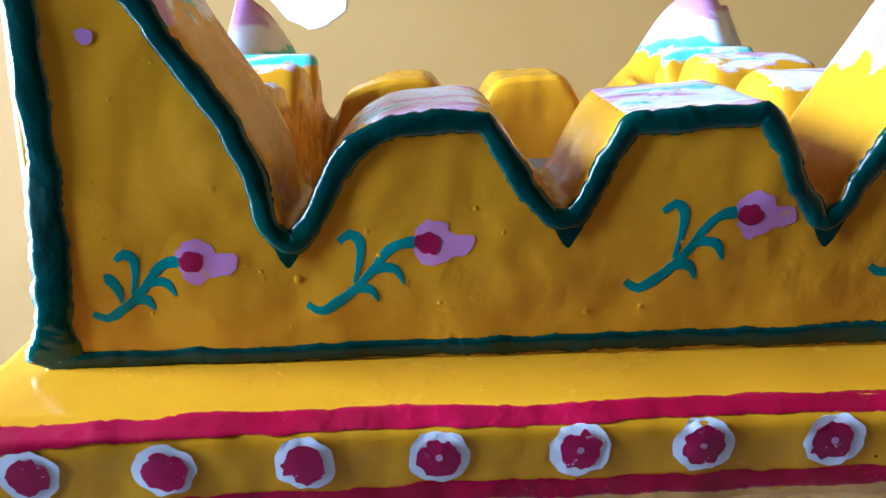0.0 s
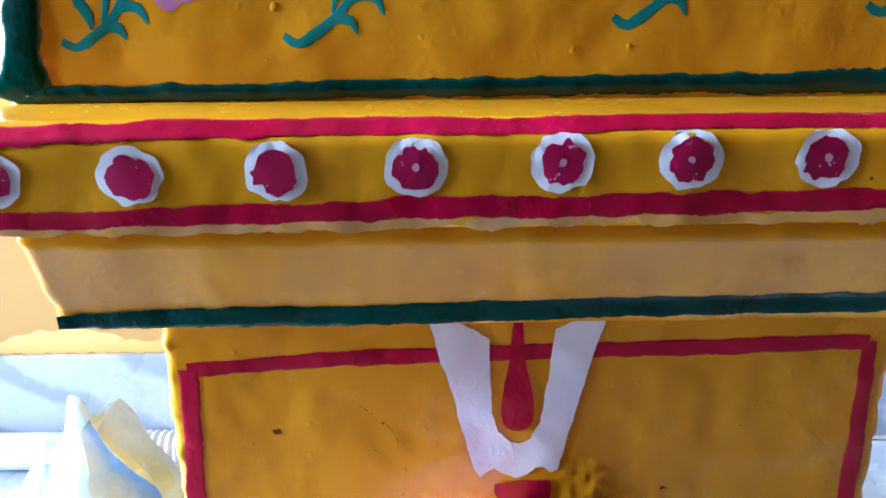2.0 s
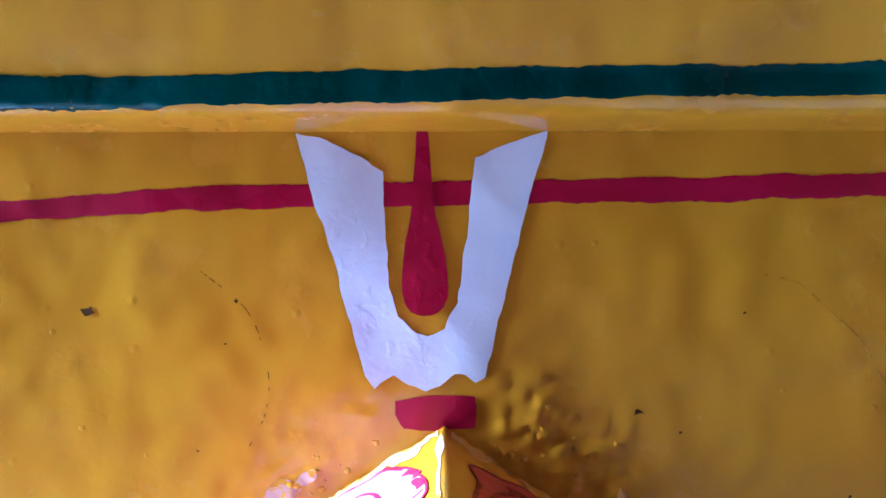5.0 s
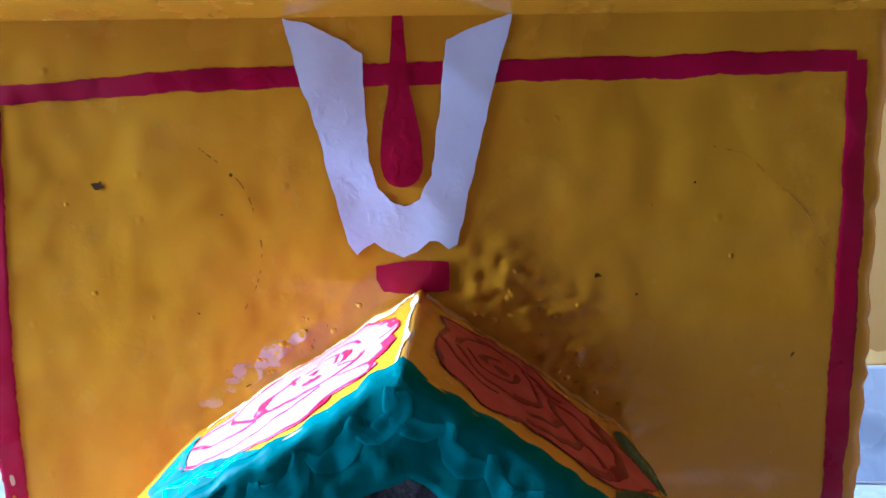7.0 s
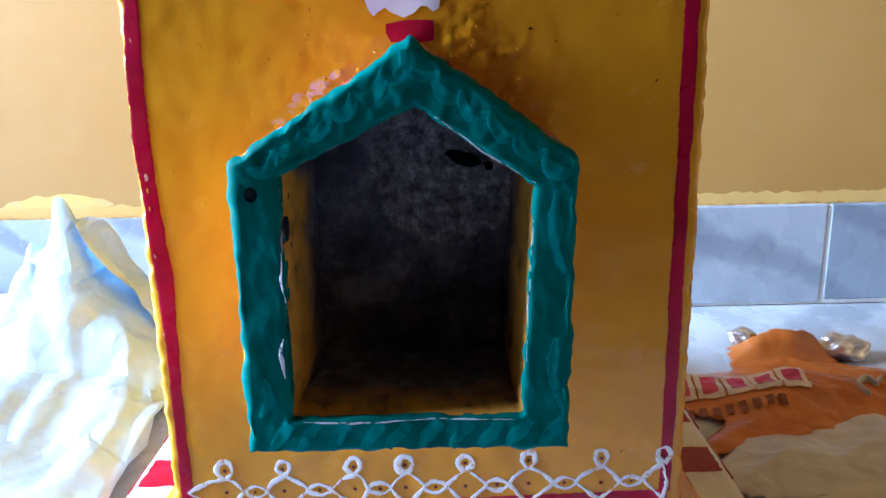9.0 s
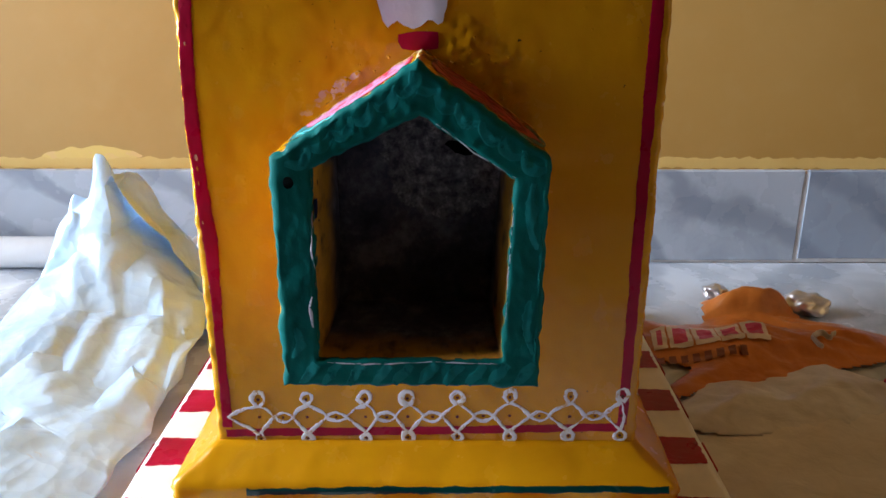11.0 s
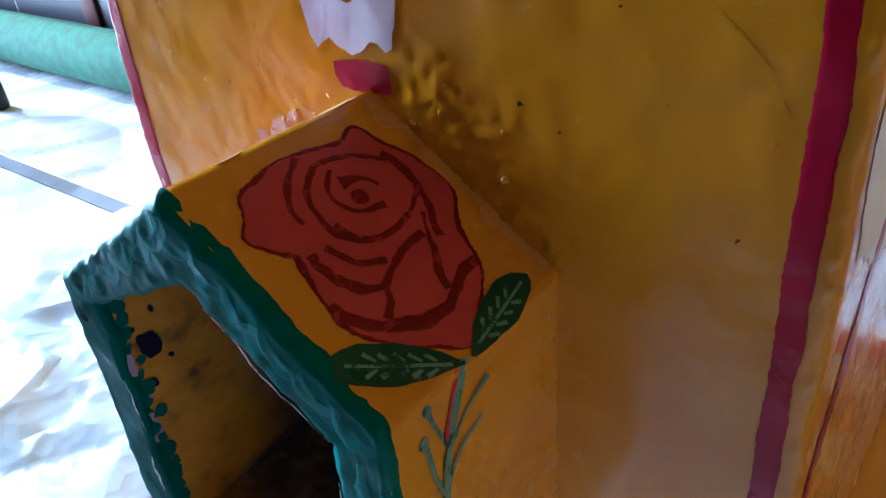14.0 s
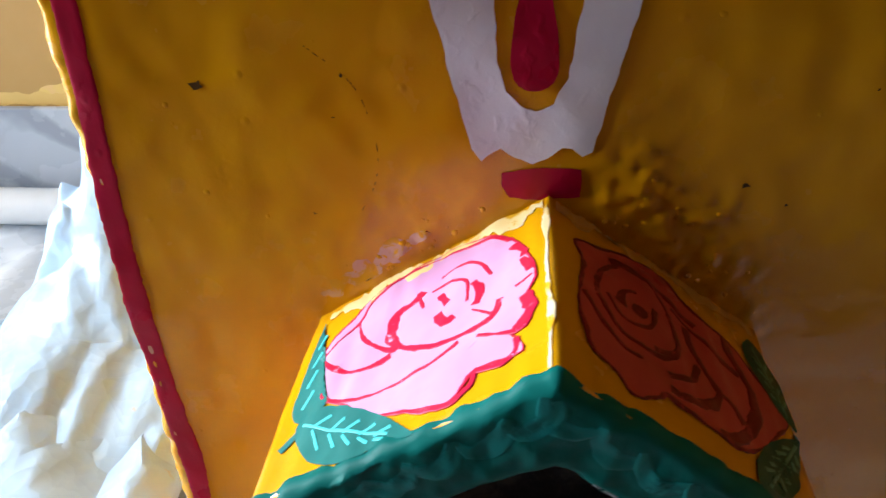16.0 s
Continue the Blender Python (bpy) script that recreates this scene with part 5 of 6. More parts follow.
def sprig(x, z, reach, rise, extra):
    """A curved turquoise sprig with curled leaves and a mauve bud, its foot at x, z."""
    def q(a, b):
        return (x + a * reach / 0.036, z + b * rise / 0.02)
    painted("sprig_stem", "stroke", on_panel, ([q(0, 0), q(0.0045, -0.0022), q(0.0115, 0.0020), q(0.0185, 0.0085), q(0.0265, 0.0175), q(0.0355, 0.0190)], (0.0022, 0.0034, 0.0028, 0.0026, 0.0030, 0.0042)), STEM, wall_f, lift=0.00009, rough=0.15)
    painted("sprig_leaf", "stroke", on_panel, ([q(0.0145, 0.0065), q(0.0165, 0.0135), q(0.0168, 0.0195), q(0.0140, 0.0218), q(0.0105, 0.0195)], (0.0010, 0.0018, 0.0026, 0.0034, 0.0018)), STEM, wall_f, lift=0.00009)
    painted("sprig_leaf", "stroke", on_panel, ([q(0.0165, 0.0070), q(0.0215, 0.0108), q(0.0270, 0.0105), q(0.0295, 0.0055)], (0.0012, 0.0026, 0.0032, 0.0006)), STEM, wall_f, lift=0.00009)
    painted("sprig_leaf", "stroke", on_panel, ([q(0.0095, 0.0008), q(0.0150, 0.0045), q(0.0195, 0.0042), q(0.0215, 0.0003)], (0.0012, 0.0028, 0.0034, 0.0006)), STEM, wall_f, lift=0.00009)
    if extra:
        painted("sprig_leaf", "stroke", on_panel, ([q(0.0105, 0.0035), q(0.0100, 0.0085), q(0.0075, 0.0125), q(0.0055, 0.0130)], (0.0008, 0.0030, 0.0036, 0.0026)), STEM, wall_f, lift=0.00009)
    bx, bz = q(0.0395, 0.0180)
    painted("sprig_bud", "fill", on_panel, ([(bx - 0.0065, bz + 0.003), (bx - 0.003, bz + 0.0068), (bx + 0.002, bz + 0.0066), (bx + 0.005, bz + 0.0030), (bx + 0.0105, bz + 0.0022), (bx + 0.0098, bz - 0.0024), (bx + 0.004, bz - 0.0044), (bx - 0.0015, bz - 0.0066), (bx - 0.0055, bz - 0.0045)],), MAUVE, wall_f, lift=0.00009, rough=0.0010, scale=420, step=0.0008)
    painted("bud_heart", "fill", on_panel, (disc(bx - 0.0025, bz + 0.0003, 0.0036, 12, 0.9),), MAGENTA, wall_f, lift=0.00015, rough=0.0009, scale=520, step=0.0007)


sprig(-0.1330, 0.4525, 0.0300, 0.0165, True)
sprig(-0.0705, 0.4535, 0.0350, 0.0195, False)
sprig(0.0230, 0.4580, 0.0345, 0.0215, False)
sprig(0.0955, 0.4610, 0.0340, 0.0200, False)
for k in range(17):
    painted("paint_crack", "fill", on_panel, (disc(-0.1270 + 0.0010 * math.sin(k * 1.7) + random.uniform(-0.0006, 0.0006), 0.492 - 0.0014 * k, random.uniform(0.0004, 0.0009), 8),), FAINT_LINE if k % 3 == 0 else YELLOW, wall_f, lift=random.uniform(0.0003, 0.0007), rough=0.0002)
bm = bmesh.new()
for k in range(30):
    x = dice.uniform(-0.136, 0.146)
    z = dice.uniform(0.446, min(wall_top(x) - 0.012, 0.53))
    r = dice.uniform(0.0003, 0.0011) * (1.5 if k % 11 == 0 else 1)
    blister(bm, on_panel, x, z, r, r * 0.15, k * 3.1)
tagged(part("blistered_paint", bm, PLANTER_YELLOW, wall_f, "lumps and blisters under the yellow paint"), kind="stuff")
painted("pink_spot", "fill", on_panel, (disc(-0.1235, 0.531, 0.002, 9),), MAUVE, wall_f, lift=0.00018, rough=0.0012)


# plinth and base slab
PLIN = [(0.149, -0.021, 0.028), (0.150, -0.0215, 0.0385), (0.1485, -0.020, 0.0425), (0.129, -0.005, 0.0570), (0.1255, -0.0015, 0.0595)]
plinth = part("plinth", tower(levels(PLIN), BODY_D + 0.02, 0.006, lump, 0.0020), YELLOW, pedestal)


def on_plinth(x, z, lift):
    y = -0.0215 + max(0, z - 0.0385) * 0.5
    return Vector((x, y - lump((x, y, z)) - lift * 1.5, z))


painted("green_line", "stroke", on_plinth, ([(-0.10, 0.0375), (-0.04, 0.0386), (0.03, 0.0396), (0.09, 0.0404), (0.147, 0.0400)], 0.0040), GREEN, plinth, lift=0.00031, rough=0.25)
BASE_T = 0.0285
BASE = [(0.185, -0.058, 0.0), (0.185, -0.058, 0.024), (0.1825, -0.0555, 0.0280), (0.160, -0.03, BASE_T)]
base = part("base_slab", tower(levels(BASE, 0.005), BODY_D + 0.055, 0.006, lump, 0.0012), WHITE, pedestal, "low base slab with red and white bands")


def on_base(x, y, lift):
    return Vector((x, y, BASE_T - 0.0002 + lift))


for side in (-1, 1):
    for k in range(6):
        y0 = -0.048 + 0.066 * k + (0.004 if side > 0 else 0)
        x0, x1 = sorted((CX + side * 0.148, CX + side * 0.1800))
        painted("red_band", "fill", on_base, ([(x0, y0), (x1, y0 + 0.001), (x1, y0 + 0.031), (x0, y0 + 0.033)],), CRIMSON, base, smooth=False, lift=0.00031, rough=0.0010)
        xs = CX + side * 0.1852
        bm = bmesh.new()
        box(bm, min(xs, xs + side * 0.0012), max(xs, xs + side * 0.0012), y0, y0 + 0.032, 0.001, 0.0245, 0.0004)
        part("red_band", bm, CRIMSON, base)
for k in range(5):
    x0 = -0.165 + 0.07 * k
    painted("red_band", "fill", on_base, ([(x0, -0.0555), (x0 + 0.034, -0.0555), (x0 + 0.034, -0.026), (x0, -0.026)],), CRIMSON, base, smooth=False, lift=0.00031, rough=0.0010)

# ---- floor and wall furniture ----


def ridged(x, y, s, seed=0.0):
    return 1 - 2.2 * abs(noise.noise((x * s, y * s, seed)))


def crumple(bm, x0, x1, y0, y1, height, inside, step=0.005):
    """A crumpled sheet over a piece of floor, kept where inside(x, y) > 0."""
    nx, ny = int((x1 - x0) / step), int((y1 - y0) / step)
    grid = {}
    for i in range(nx + 1):
        for j in range(ny + 1):
            x, y = x0 + (x1 - x0) * i / nx, y0 + (y1 - y0) * j / ny
            e = inside(x, y)
            if e <= 0:
                continue
            z = max(0.0012, height(x, y) * min(1, 0.15 + e / 0.05) + 0.0012)
            sx = 0.004 * noise.noise((x * 50, y * 50, 2)) * min(1, z / 0.02)
            sy = 0.004 * noise.noise((x * 50, y * 50, 8)) * min(1, z / 0.02)
            grid[i, j] = bm.verts.new((x + sx, y + sy, z))
    for (i, j), v in grid.items():
        q = [v, grid.get((i + 1, j)), grid.get((i + 1, j + 1)), grid.get((i, j + 1))]
        if all(q):
            bm.faces.new(q)
    loose = [v for v in bm.verts if not v.link_faces]
    bmesh.ops.delete(bm, geom=loose, context="VERTS")
    return bm


rng = random.Random(11)
# each fold: two ends with their heights, the reach of its slopes, and the half width of its rounded top
FOLDS = [((-0.225, 0.230), 0.034, (-0.19, 0.19), 0.026, 0.05, 0.003), ((-0.362, 0.240), 0.026, (-0.44, 0.19), 0.010, 0.06, 0.003),
         ((-0.330, 0.200), 0.030, (-0.285, 0.120), 0.024, 0.09, 0.002), ((-0.285, 0.120), 0.024, (-0.245, 0.05), 0.014, 0.07, 0.002), ((-0.240, 0.190), 0.032, (-0.215, 0.090), 0.016, 0.05, 0.002), ((-0.400, 0.140), 0.022, (-0.300, 0.060), 0.018, 0.06, 0.002)]
for _ in range(85):
    a = (rng.uniform(-0.56, -0.2), rng.uniform(-0.3, 0.26))
    ang = rng.gauss(0.5, 1.1)
    r = rng.uniform(0.03, 0.16)
    FOLDS.append((a, rng.uniform(0.004, 0.024), (a[0] + r * math.cos(ang), a[1] + r * math.sin(ang)), rng.uniform(0.002, 0.018), rng.uniform(0.012, 0.045), 0.0))


def film_height(x, y):
    """The highest of many straight folds: flat facets that meet in creases."""
    h = 0.004 + 0.003 * ridged(x, y, 24, 6)
    for (ax, ay), ha, (bx, by), hb, w, flat in FOLDS:
        dx, dy = bx - ax, by - ay
        t = min(1, max(0, ((x - ax) * dx + (y - ay) * dy) / (dx * dx + dy * dy)))
        d = max(0, math.hypot(x - ax - t * dx, y - ay - t * dy) - flat)
        top = ha + (hb - ha) * t
        h = max(h, top * (1 - d / w) + 0.0015 * ridged(x, y, 60, 2))
    return max(0.0, h)


def film_inside(x, y):
    left = x + 0.62 + 0.04 * noise.noise((x * 8, y * 8, 3))
    right = -0.184 - x
    near = y + 0.34 + 0.05 * noise.noise((x * 7, y * 7, 5))
    far = 0.352 - 0.10 * max(0, (-0.36 - x) / 0.2) - y + 0.03 * noise.noise((x * 11, y * 11, 7))
    cut = 0.35 * x + 0.30 + 0.13 - max(0, -0.42 - x) * 1.2 - y * 0.25
    return min(left, right, near, far, cut)


def facets(x0, x1, y0, y1, step, height, inside, seed):
    """A stiff creased sheet: uneven flat triangles over a strewn net of points."""
    bm, dice, grid = bmesh.new(), random.Random(seed), {}
    for i in range(int((x1 - x0) / step) + 1):
        for j in range(int((y1 - y0) / step) + 1):
            x, y = x0 + i * step + dice.uniform(-0.42, 0.42) * step, y0 + j * step + dice.uniform(-0.42, 0.42) * step
            e, lift = inside(x, y), dice.uniform(0, 0.009)
            if e > 0:
                grid[i, j] = bm.verts.new((x, y, (height(x, y) + lift) * min(1, 0.15 + e / 0.04) + 0.0012))
    for (i, j), v in grid.items():
        q = [v, grid.get((i + 1, j)), grid.get((i + 1, j + 1)), grid.get((i, j + 1))]
        if all(q):
            for k in ((0, 1, 2), (0, 2, 3)) if dice.random() < 0.5 else ((0, 1, 3), (1, 2, 3)):
                bm.faces.new([q[n] for n in k])
    bmesh.ops.delete(bm, geom=[v for v in bm.verts if not v.link_faces], context="VERTS")
    return bm


def standing_fold(bm):
    """The pulled-up rear of the sheet: a pinched tip and a lower one, a hem running down from the tip, a hollow behind it."""
    crest = [(-0.388, 0.034), (-0.369, 0.068), (-0.344, 0.110), (-0.336, 0.134), (-0.322, 0.124), (-0.314, 0.140), (-0.311, 0.166), (-0.303, 0.174), (-0.296, 0.163), (-0.287, 0.134), (-0.267, 0.114), (-0.250, 0.094), (-0.233, 0.066), (-0.216, 0.036)]
    shelf = [(-0.392, 0.026), (-0.362, 0.058), (-0.336, 0.084), (-0.304, 0.100), (-0.282, 0.092), (-0.260, 0.078), (-0.237, 0.062), (-0.212, 0.034)]
    foot = [(-0.395, 0.014), (-0.345, 0.048), (-0.302, 0.044), (-0.263, 0.040), (-0.226, 0.040), (-0.200, 0.026)]

    def along(pts, f):
        g = f * (len(pts) - 1)
        i = min(int(g), len(pts) - 2)
        return Vector((*pts[i], 0)).lerp(Vector((*pts[i + 1], 0)), g - i)
    cols, loops, shake = 12, [], random.Random(8)
    for k in range(cols + 1):
        f = k / cols
        a, b, c = along(crest, f), along(shelf, f), along(foot, f)
        hollow = min(1, max(0, (f - 0.50) / 0.06)) * min(1, max(0, (1.0 - f) / 0.10))
        row = [(a.x + 0.002, 0.3075, a.y - 0.014), (a.x, 0.3000, a.y)]
        for g in (0.18, 0.34, 0.80, 1.0):
            q = a.lerp(b, g)
            row.append((q.x, 0.300 - 0.018 * g + (0.055 * hollow if 0.3 < g < 0.9 else 0.0), q.y))
        for g in (0.5, 1.0):
            q = b.lerp(c, g)
            row.append((q.x, 0.282 - 0.050 * g, q.y + 0.006 * math.sin(math.pi * g)))
        for g in (0.3, 0.65, 1.0):
            row.append((c.x * (1 - 0.10 * g) - 0.022 * g, 0.232 - 0.125 * g, c.y * (1 - g) + 0.010))
        out = []
        for j, (x, y, z) in enumerate(row):
            w = 0.25 if j < 2 else 1.0
            out.append((x + w * shake.uniform(-0.0045, 0.0045), y + w * (shake.uniform(-0.0025, 0.0025) - 0.006 * ridged(x * 1.2 + z, z - y * 0.4, 9, 3)), max(0.0025, z + w * shake.uniform(-0.0045, 0.0045))))
        loops.append(out)
    loft(bm, loops, close=False)


def creased(bm):
    """Panels of stiff plastic: triangles a little bulged, with soft dents."""
    bmesh.ops.triangulate(bm, faces=bm.faces)
    for _ in range(2):
        bmesh.ops.subdivide_edges(bm, edges=bm.edges, cuts=1, use_grid_fill=True, smooth=0.22)
    for v in bm.verts:
        v.co.z = max(0.0012, v.co.z + 0.0011 * noise.noise((v.co.x * 130, v.co.y * 130, 1)) + 0.0014 * ridged(v.co.x, v.co.y, 34, 7) - 0.0008)


bm = facets(-0.62, -0.188, -0.34, 0.38, 0.028, film_height, film_inside, 5)
standing_fold(bm)
creased(bm)
film = thing("plastic_sheet", bm, FILM, "crumpled milky white plastic sheet with yellow paint stains, on the floor", "plastic sheet")
film.data.set_sharp_from_angle(angle=radians(32))
film.modifiers.new("thickness", "SOLIDIFY").thickness = 0.0005

# pipe along the wall
PIPE_Y, PIPE_R = 0.462, 0.0185


def tube(bm, x0, x1, radius, steps, y=PIPE_Y, z=PIPE_R + 0.0008, wave=0.0, n=24):
    loops = []
    for k in range(steps + 1):
        r = radius + (wave * math.sin(k * math.tau / 6) if wave else 0)
        loops.append([(x0 + (x1 - x0) * k / steps, y + r * math.cos(a * math.tau / n), z + r * math.sin(a * math.tau / n)) for a in range(n)])
    rows = loft(bm, loops)
    bm.faces.new(rows[0])
    bm.faces.new(rows[-1])
    return bm


pipe = base_empty("drain_pipe", (-0.5, PIPE_Y, 0), "white plastic pipe with a corrugated end, lying along the wall", "pipe")
part("straight_tube", tube(bmesh.new(), -0.722, -0.335, PIPE_R, 4), PIPE_WHITE, pipe)
part("corrugated_tube", tube(bmesh.new(), -0.336, -0.14, PIPE_R - 0.0008, 150, wave=0.0016), PIPE_WHITE, pipe)
part("collar", tube(bmesh.new(), -0.345, -0.328, PIPE_R + 0.0012, 2), PIPE_WHITE, pipe)
bm = bmesh.new()
loops = []
for k in range(2):
    x = (-0.680, -0.627)[k]
    loops.append([(x, PIPE_Y + (PIPE_R + 0.0006) * math.cos(radians(a)), PIPE_R + 0.0008 + (PIPE_R + 0.0006) * math.sin(radians(a))) for a in range(30, 181, 10)])
loft(bm, loops, close=False)
part("blue_label", bm, BLUE, pipe, "blue printed label")

# orange bag and rubbish beside it
BAG_EDGE = [Vector(p) for p in ((0.189, 0.318), (0.206, 0.314), (0.231, 0.293), (0.266, 0.298), (0.275, 0.337), (0.297, 0.350), (0.366, 0.348), (0.364, 0.318), (0.394, 0.298), (0.440, 0.262), (0.425, 0.222),
                               (0.340, 0.195), (0.302, 0.178), (0.256, 0.175), (0.232, 0.167), (0.205, 0.150), (0.195, 0.150), (0.197, 0.170), (0.228, 0.202), (0.189, 0.228))]


def within(edge, x, y):
    """Distance to a closed outline, positive inside."""
    p, d, odd = Vector((x, y)), 9.0, False
    for a, b in zip(edge, edge[1:] + edge[:1]):
        ab = b - a
        t = min(1, max(0, (p - a).dot(ab) / ab.length_squared))
        d = min(d, (p - a - ab * t).length)
        if (a.y > y) != (b.y > y) and x < a.x + (y - a.y) / (b.y - a.y) * ab.x:
            odd = not odd
    return d if odd else -d


def bag_inside(x, y):
    return within(BAG_EDGE, x, y) + 0.0015 * noise.noise((x * 90, y * 90, 1)) + 0.002 * noise.noise((x * 30, y * 30, 6))


def bag_height(x, y):
    roll = max(0, 1 - ((y - 0.330) / 0.020) ** 2) ** 0.5 if 0.268 < x < 0.366 else 0.0
    soft = 0.009 * (0.5 + noise.noise((x * 16, y * 22, 3))) + 0.0030 * ridged(x * 0.6 + y, y, 34, 5) + 0.0012 * ridged(x, y, 90, 5)
    return 0.007 + soft + 0.029 * roll + 0.003 * roll * ridged(x, y * 0.3, 120, 2)


bag = thing("orange_bag", crumple(bmesh.new(), 0.18, 0.45, 0.14, 0.36, bag_height, bag_inside, 0.0028), ORANGE, "torn orange plastic bag with magenta print, crumpled on the floor", "bag")
bag.modifiers.new("thickness", "SOLIDIFY").thickness = 0.0006


def on_bag(x, y, lift):
    e = bag_inside(x, y)
    return Vector((x, y, bag_height(x, y) * min(1, 0.15 + max(0, e) / 0.05) + 0.0012 + lift + 0.0010))


for k, wd in enumerate((0.018, 0.017, 0.018, 0.017, 0.009)):
    x = 0.286 - k * 0.0225 - (0 if k < 4 else -0.008)
    sk = 0.0045
    painted("print_bar", "fill", on_bag, ([(x - 0.0018, 0.2300), (x + wd + 0.0018, 0.2300), (x + wd + 0.0018 + sk, 0.2660), (x - 0.0018 + sk, 0.2660)],), PRINT_WHITE, bag, lift=0.0003, smooth=False, rough=0.0006)
    painted("print_bar", "fill", on_bag, ([(x + 0.0022, 0.2350), (x + wd - 0.0022, 0.2350), (x + wd - 0.0022 + sk, 0.2610), (x + 0.0022 + sk, 0.2610)],), PRINT_PINK, bag, lift=0.0007, smooth=False, rough=0.0006)
for k in range(9):
    x = 0.272 - k * 0.0102
    painted("print_bar", "fill", on_bag, ([(x, 0.2085), (x + 0.0062, 0.2085), (x + 0.0082, 0.2200), (x + 0.0020, 0.2200)],), PRINT_DARK, bag, lift=0.0004, smooth=False, rough=0.0005)


PAPER_EDGE = [Vector(p) for p in ((0.194, 0.138), (0.215, 0.160), (0.233, 0.178), (0.279, 0.181), (0.315, 0.203), (0.353, 0.228), (0.358, 0.205), (0.372, 0.192), (0.390, 0.178), (0.378, 0.140), (0.352, 0.124), (0.305, 0.100), (0.258, 0.096), (0.219, 0.097), (0.196, 0.101))]


def paper_inside(x, y):
    return within(PAPER_EDGE, x, y) + 0.0030 * noise.noise((x * 60, y * 60, 4)) + 0.0020 * noise.noise((x * 170, y * 170, 4))


def paper_height(x, y):
    return 0.005 + 0.008 * max(0, ridged(x, y, 9, 12)) + 0.003 * max(0, ridged(x, y, 40, 15)) + 0.004 * math.exp(-((y - 0.19) / 0.03) ** 2)


def under_inside(x, y):
    return min(x - 0.196, 0.60 - x, y + 0.20, 0.20 - 0.4 * abs(x - 0.42) - y) + 0.010 * noise.noise((x * 16, y * 16, 8))


paper = thing("paper_sheet", crumple(bmesh.new(), 0.18, 0.45, 0.08, 0.27, paper_height, paper_inside, 0.0028), GREY_PAPER, "dusty grey paper sheet, torn and creased, beside the orange bag", "paper")
paper.modifiers.new("thickness", "SOLIDIFY").thickness = 0.0006
painted("torn_fibre", "stroke", on_bag, ([(0.350, 0.226), (0.346, 0.238), (0.355, 0.245), (0.363, 0.240), (0.367, 0.247), (0.372, 0.251)], (0.0022, 0.0032, 0.0020, 0.0024, 0.0020, 0.0026)), GREY_PAPER, paper, "frayed white fibres at the torn corner", lift=0.0034, bead=True, rough=0.4)
paper = thing("paper_sheet", crumple(bmesh.new(), 0.192, 0.60, -0.20, 0.22, lambda x, y: 0.0015 + 0.004 * max(0, ridged(x, y, 7, 2)), under_inside, 0.006), PAPER, "dusty beige paper sheet spread flat on the floor", "paper")
paper.modifiers.new("thickness", "SOLIDIFY").thickness = 0.0006


def scrap(name, x, y, z, size, material, label, category, seed, group=""):
    """A small crushed wrapper."""
    bm = bmesh.new()
    bmesh.ops.create_icosphere(bm, subdivisions=4, radius=1)
    for v in bm.verts:
        n = v.co.normalized()
        r = 1 + 0.5 * noise.noise(n * 1.8 + Vector((seed, 0, 0))) + 0.16 * abs(noise.noise(n * 4 + Vector((seed, 3, 0))))
        v.co = Vector((x + n.x * r * size[0], y + n.y * r * size[1], max(0.0, z + n.z * r * size[2])))
    return thing(name, bm, material, label, category, group)


scrap("foil_wrapper", 0.288, 0.334, 0.0225, (0.012, 0.009, 0.0065), FOIL, "crushed silver foil wrapper beside the orange bag", "wrapper", 1, "wrappers by the orange bag")
scrap("foil_wrapper", 0.380, 0.331, 0.0105, (0.021, 0.016, 0.0105), FOIL, "crushed silver and white wrapper beside the orange bag", "wrapper", 5, "wrappers by the orange bag")
scrap("red_scrap", 0.405, 0.155, 0.018, (0.030, 0.012, 0.008), PRINT_PINK, "torn red wrapper scrap on the paper", "wrapper", 9)

# rolled mat, stool, board by the wall far off
mat = base_empty("rolled_mat", (-1.2, 0.44, 0), "rolled green woven mat lying against the wall", "mat")
bm = bmesh.new()
loops = []
for k in range(41):
    x = -0.745 - 0.86 * k / 40
    loops.append([(x, 0.438 + (0.042 + 0.002 * noise.noise((x * 9, a, 0))) * math.cos(a * math.tau / 28), 0.0425 + (0.042 + 0.002 * noise.noise((x * 9, a, 3))) * math.sin(a * math.tau / 28)) for a in range(28)])
rows = loft(bm, loops)
bm.faces.new(rows[0])
bm.faces.new(rows[-1])
part("roll", bm, MAT_GREEN, mat)

stool = base_empty("metal_stool", (-1.22, 0.2, 0), "low stool with steel legs and black rubber feet", "stool")
for x, y, lx, ly in ((-1.034, 0.301, -0.05, -0.02), (-1.40, 0.335, 0.05, -0.04), (-1.40, 0.02, 0.05, 0.04), (-1.10, 0.0, -0.05, 0.04)):
    bm = bmesh.new()
    loft(bm, [[(x + lx * f + 0.0075 * math.cos(a * math.tau / 14), y + ly * f + 0.0075 * math.sin(a * math.tau / 14), 0.02 + 0.41 * f) for a in range(14)] for f in (0, 0.25, 0.5, 0.75, 1)])
    leg = part("leg", bm, CHROME, stool)
    bm = bmesh.new()
    rows = loft(bm, [[(x + r * math.cos(a * math.tau / 16), y + r * math.sin(a * math.tau / 16), z) for a in range(16)] for r, z in ((0.011, 0.0), (0.0135, 0.003), (0.0125, 0.040), (0.010, 0.044))])
    bm.faces.new(rows[0])
    bm.faces.new(rows[-1])
    part("rubber_foot", bm, RUBBER, leg, "black rubber foot")
bm = bmesh.new()
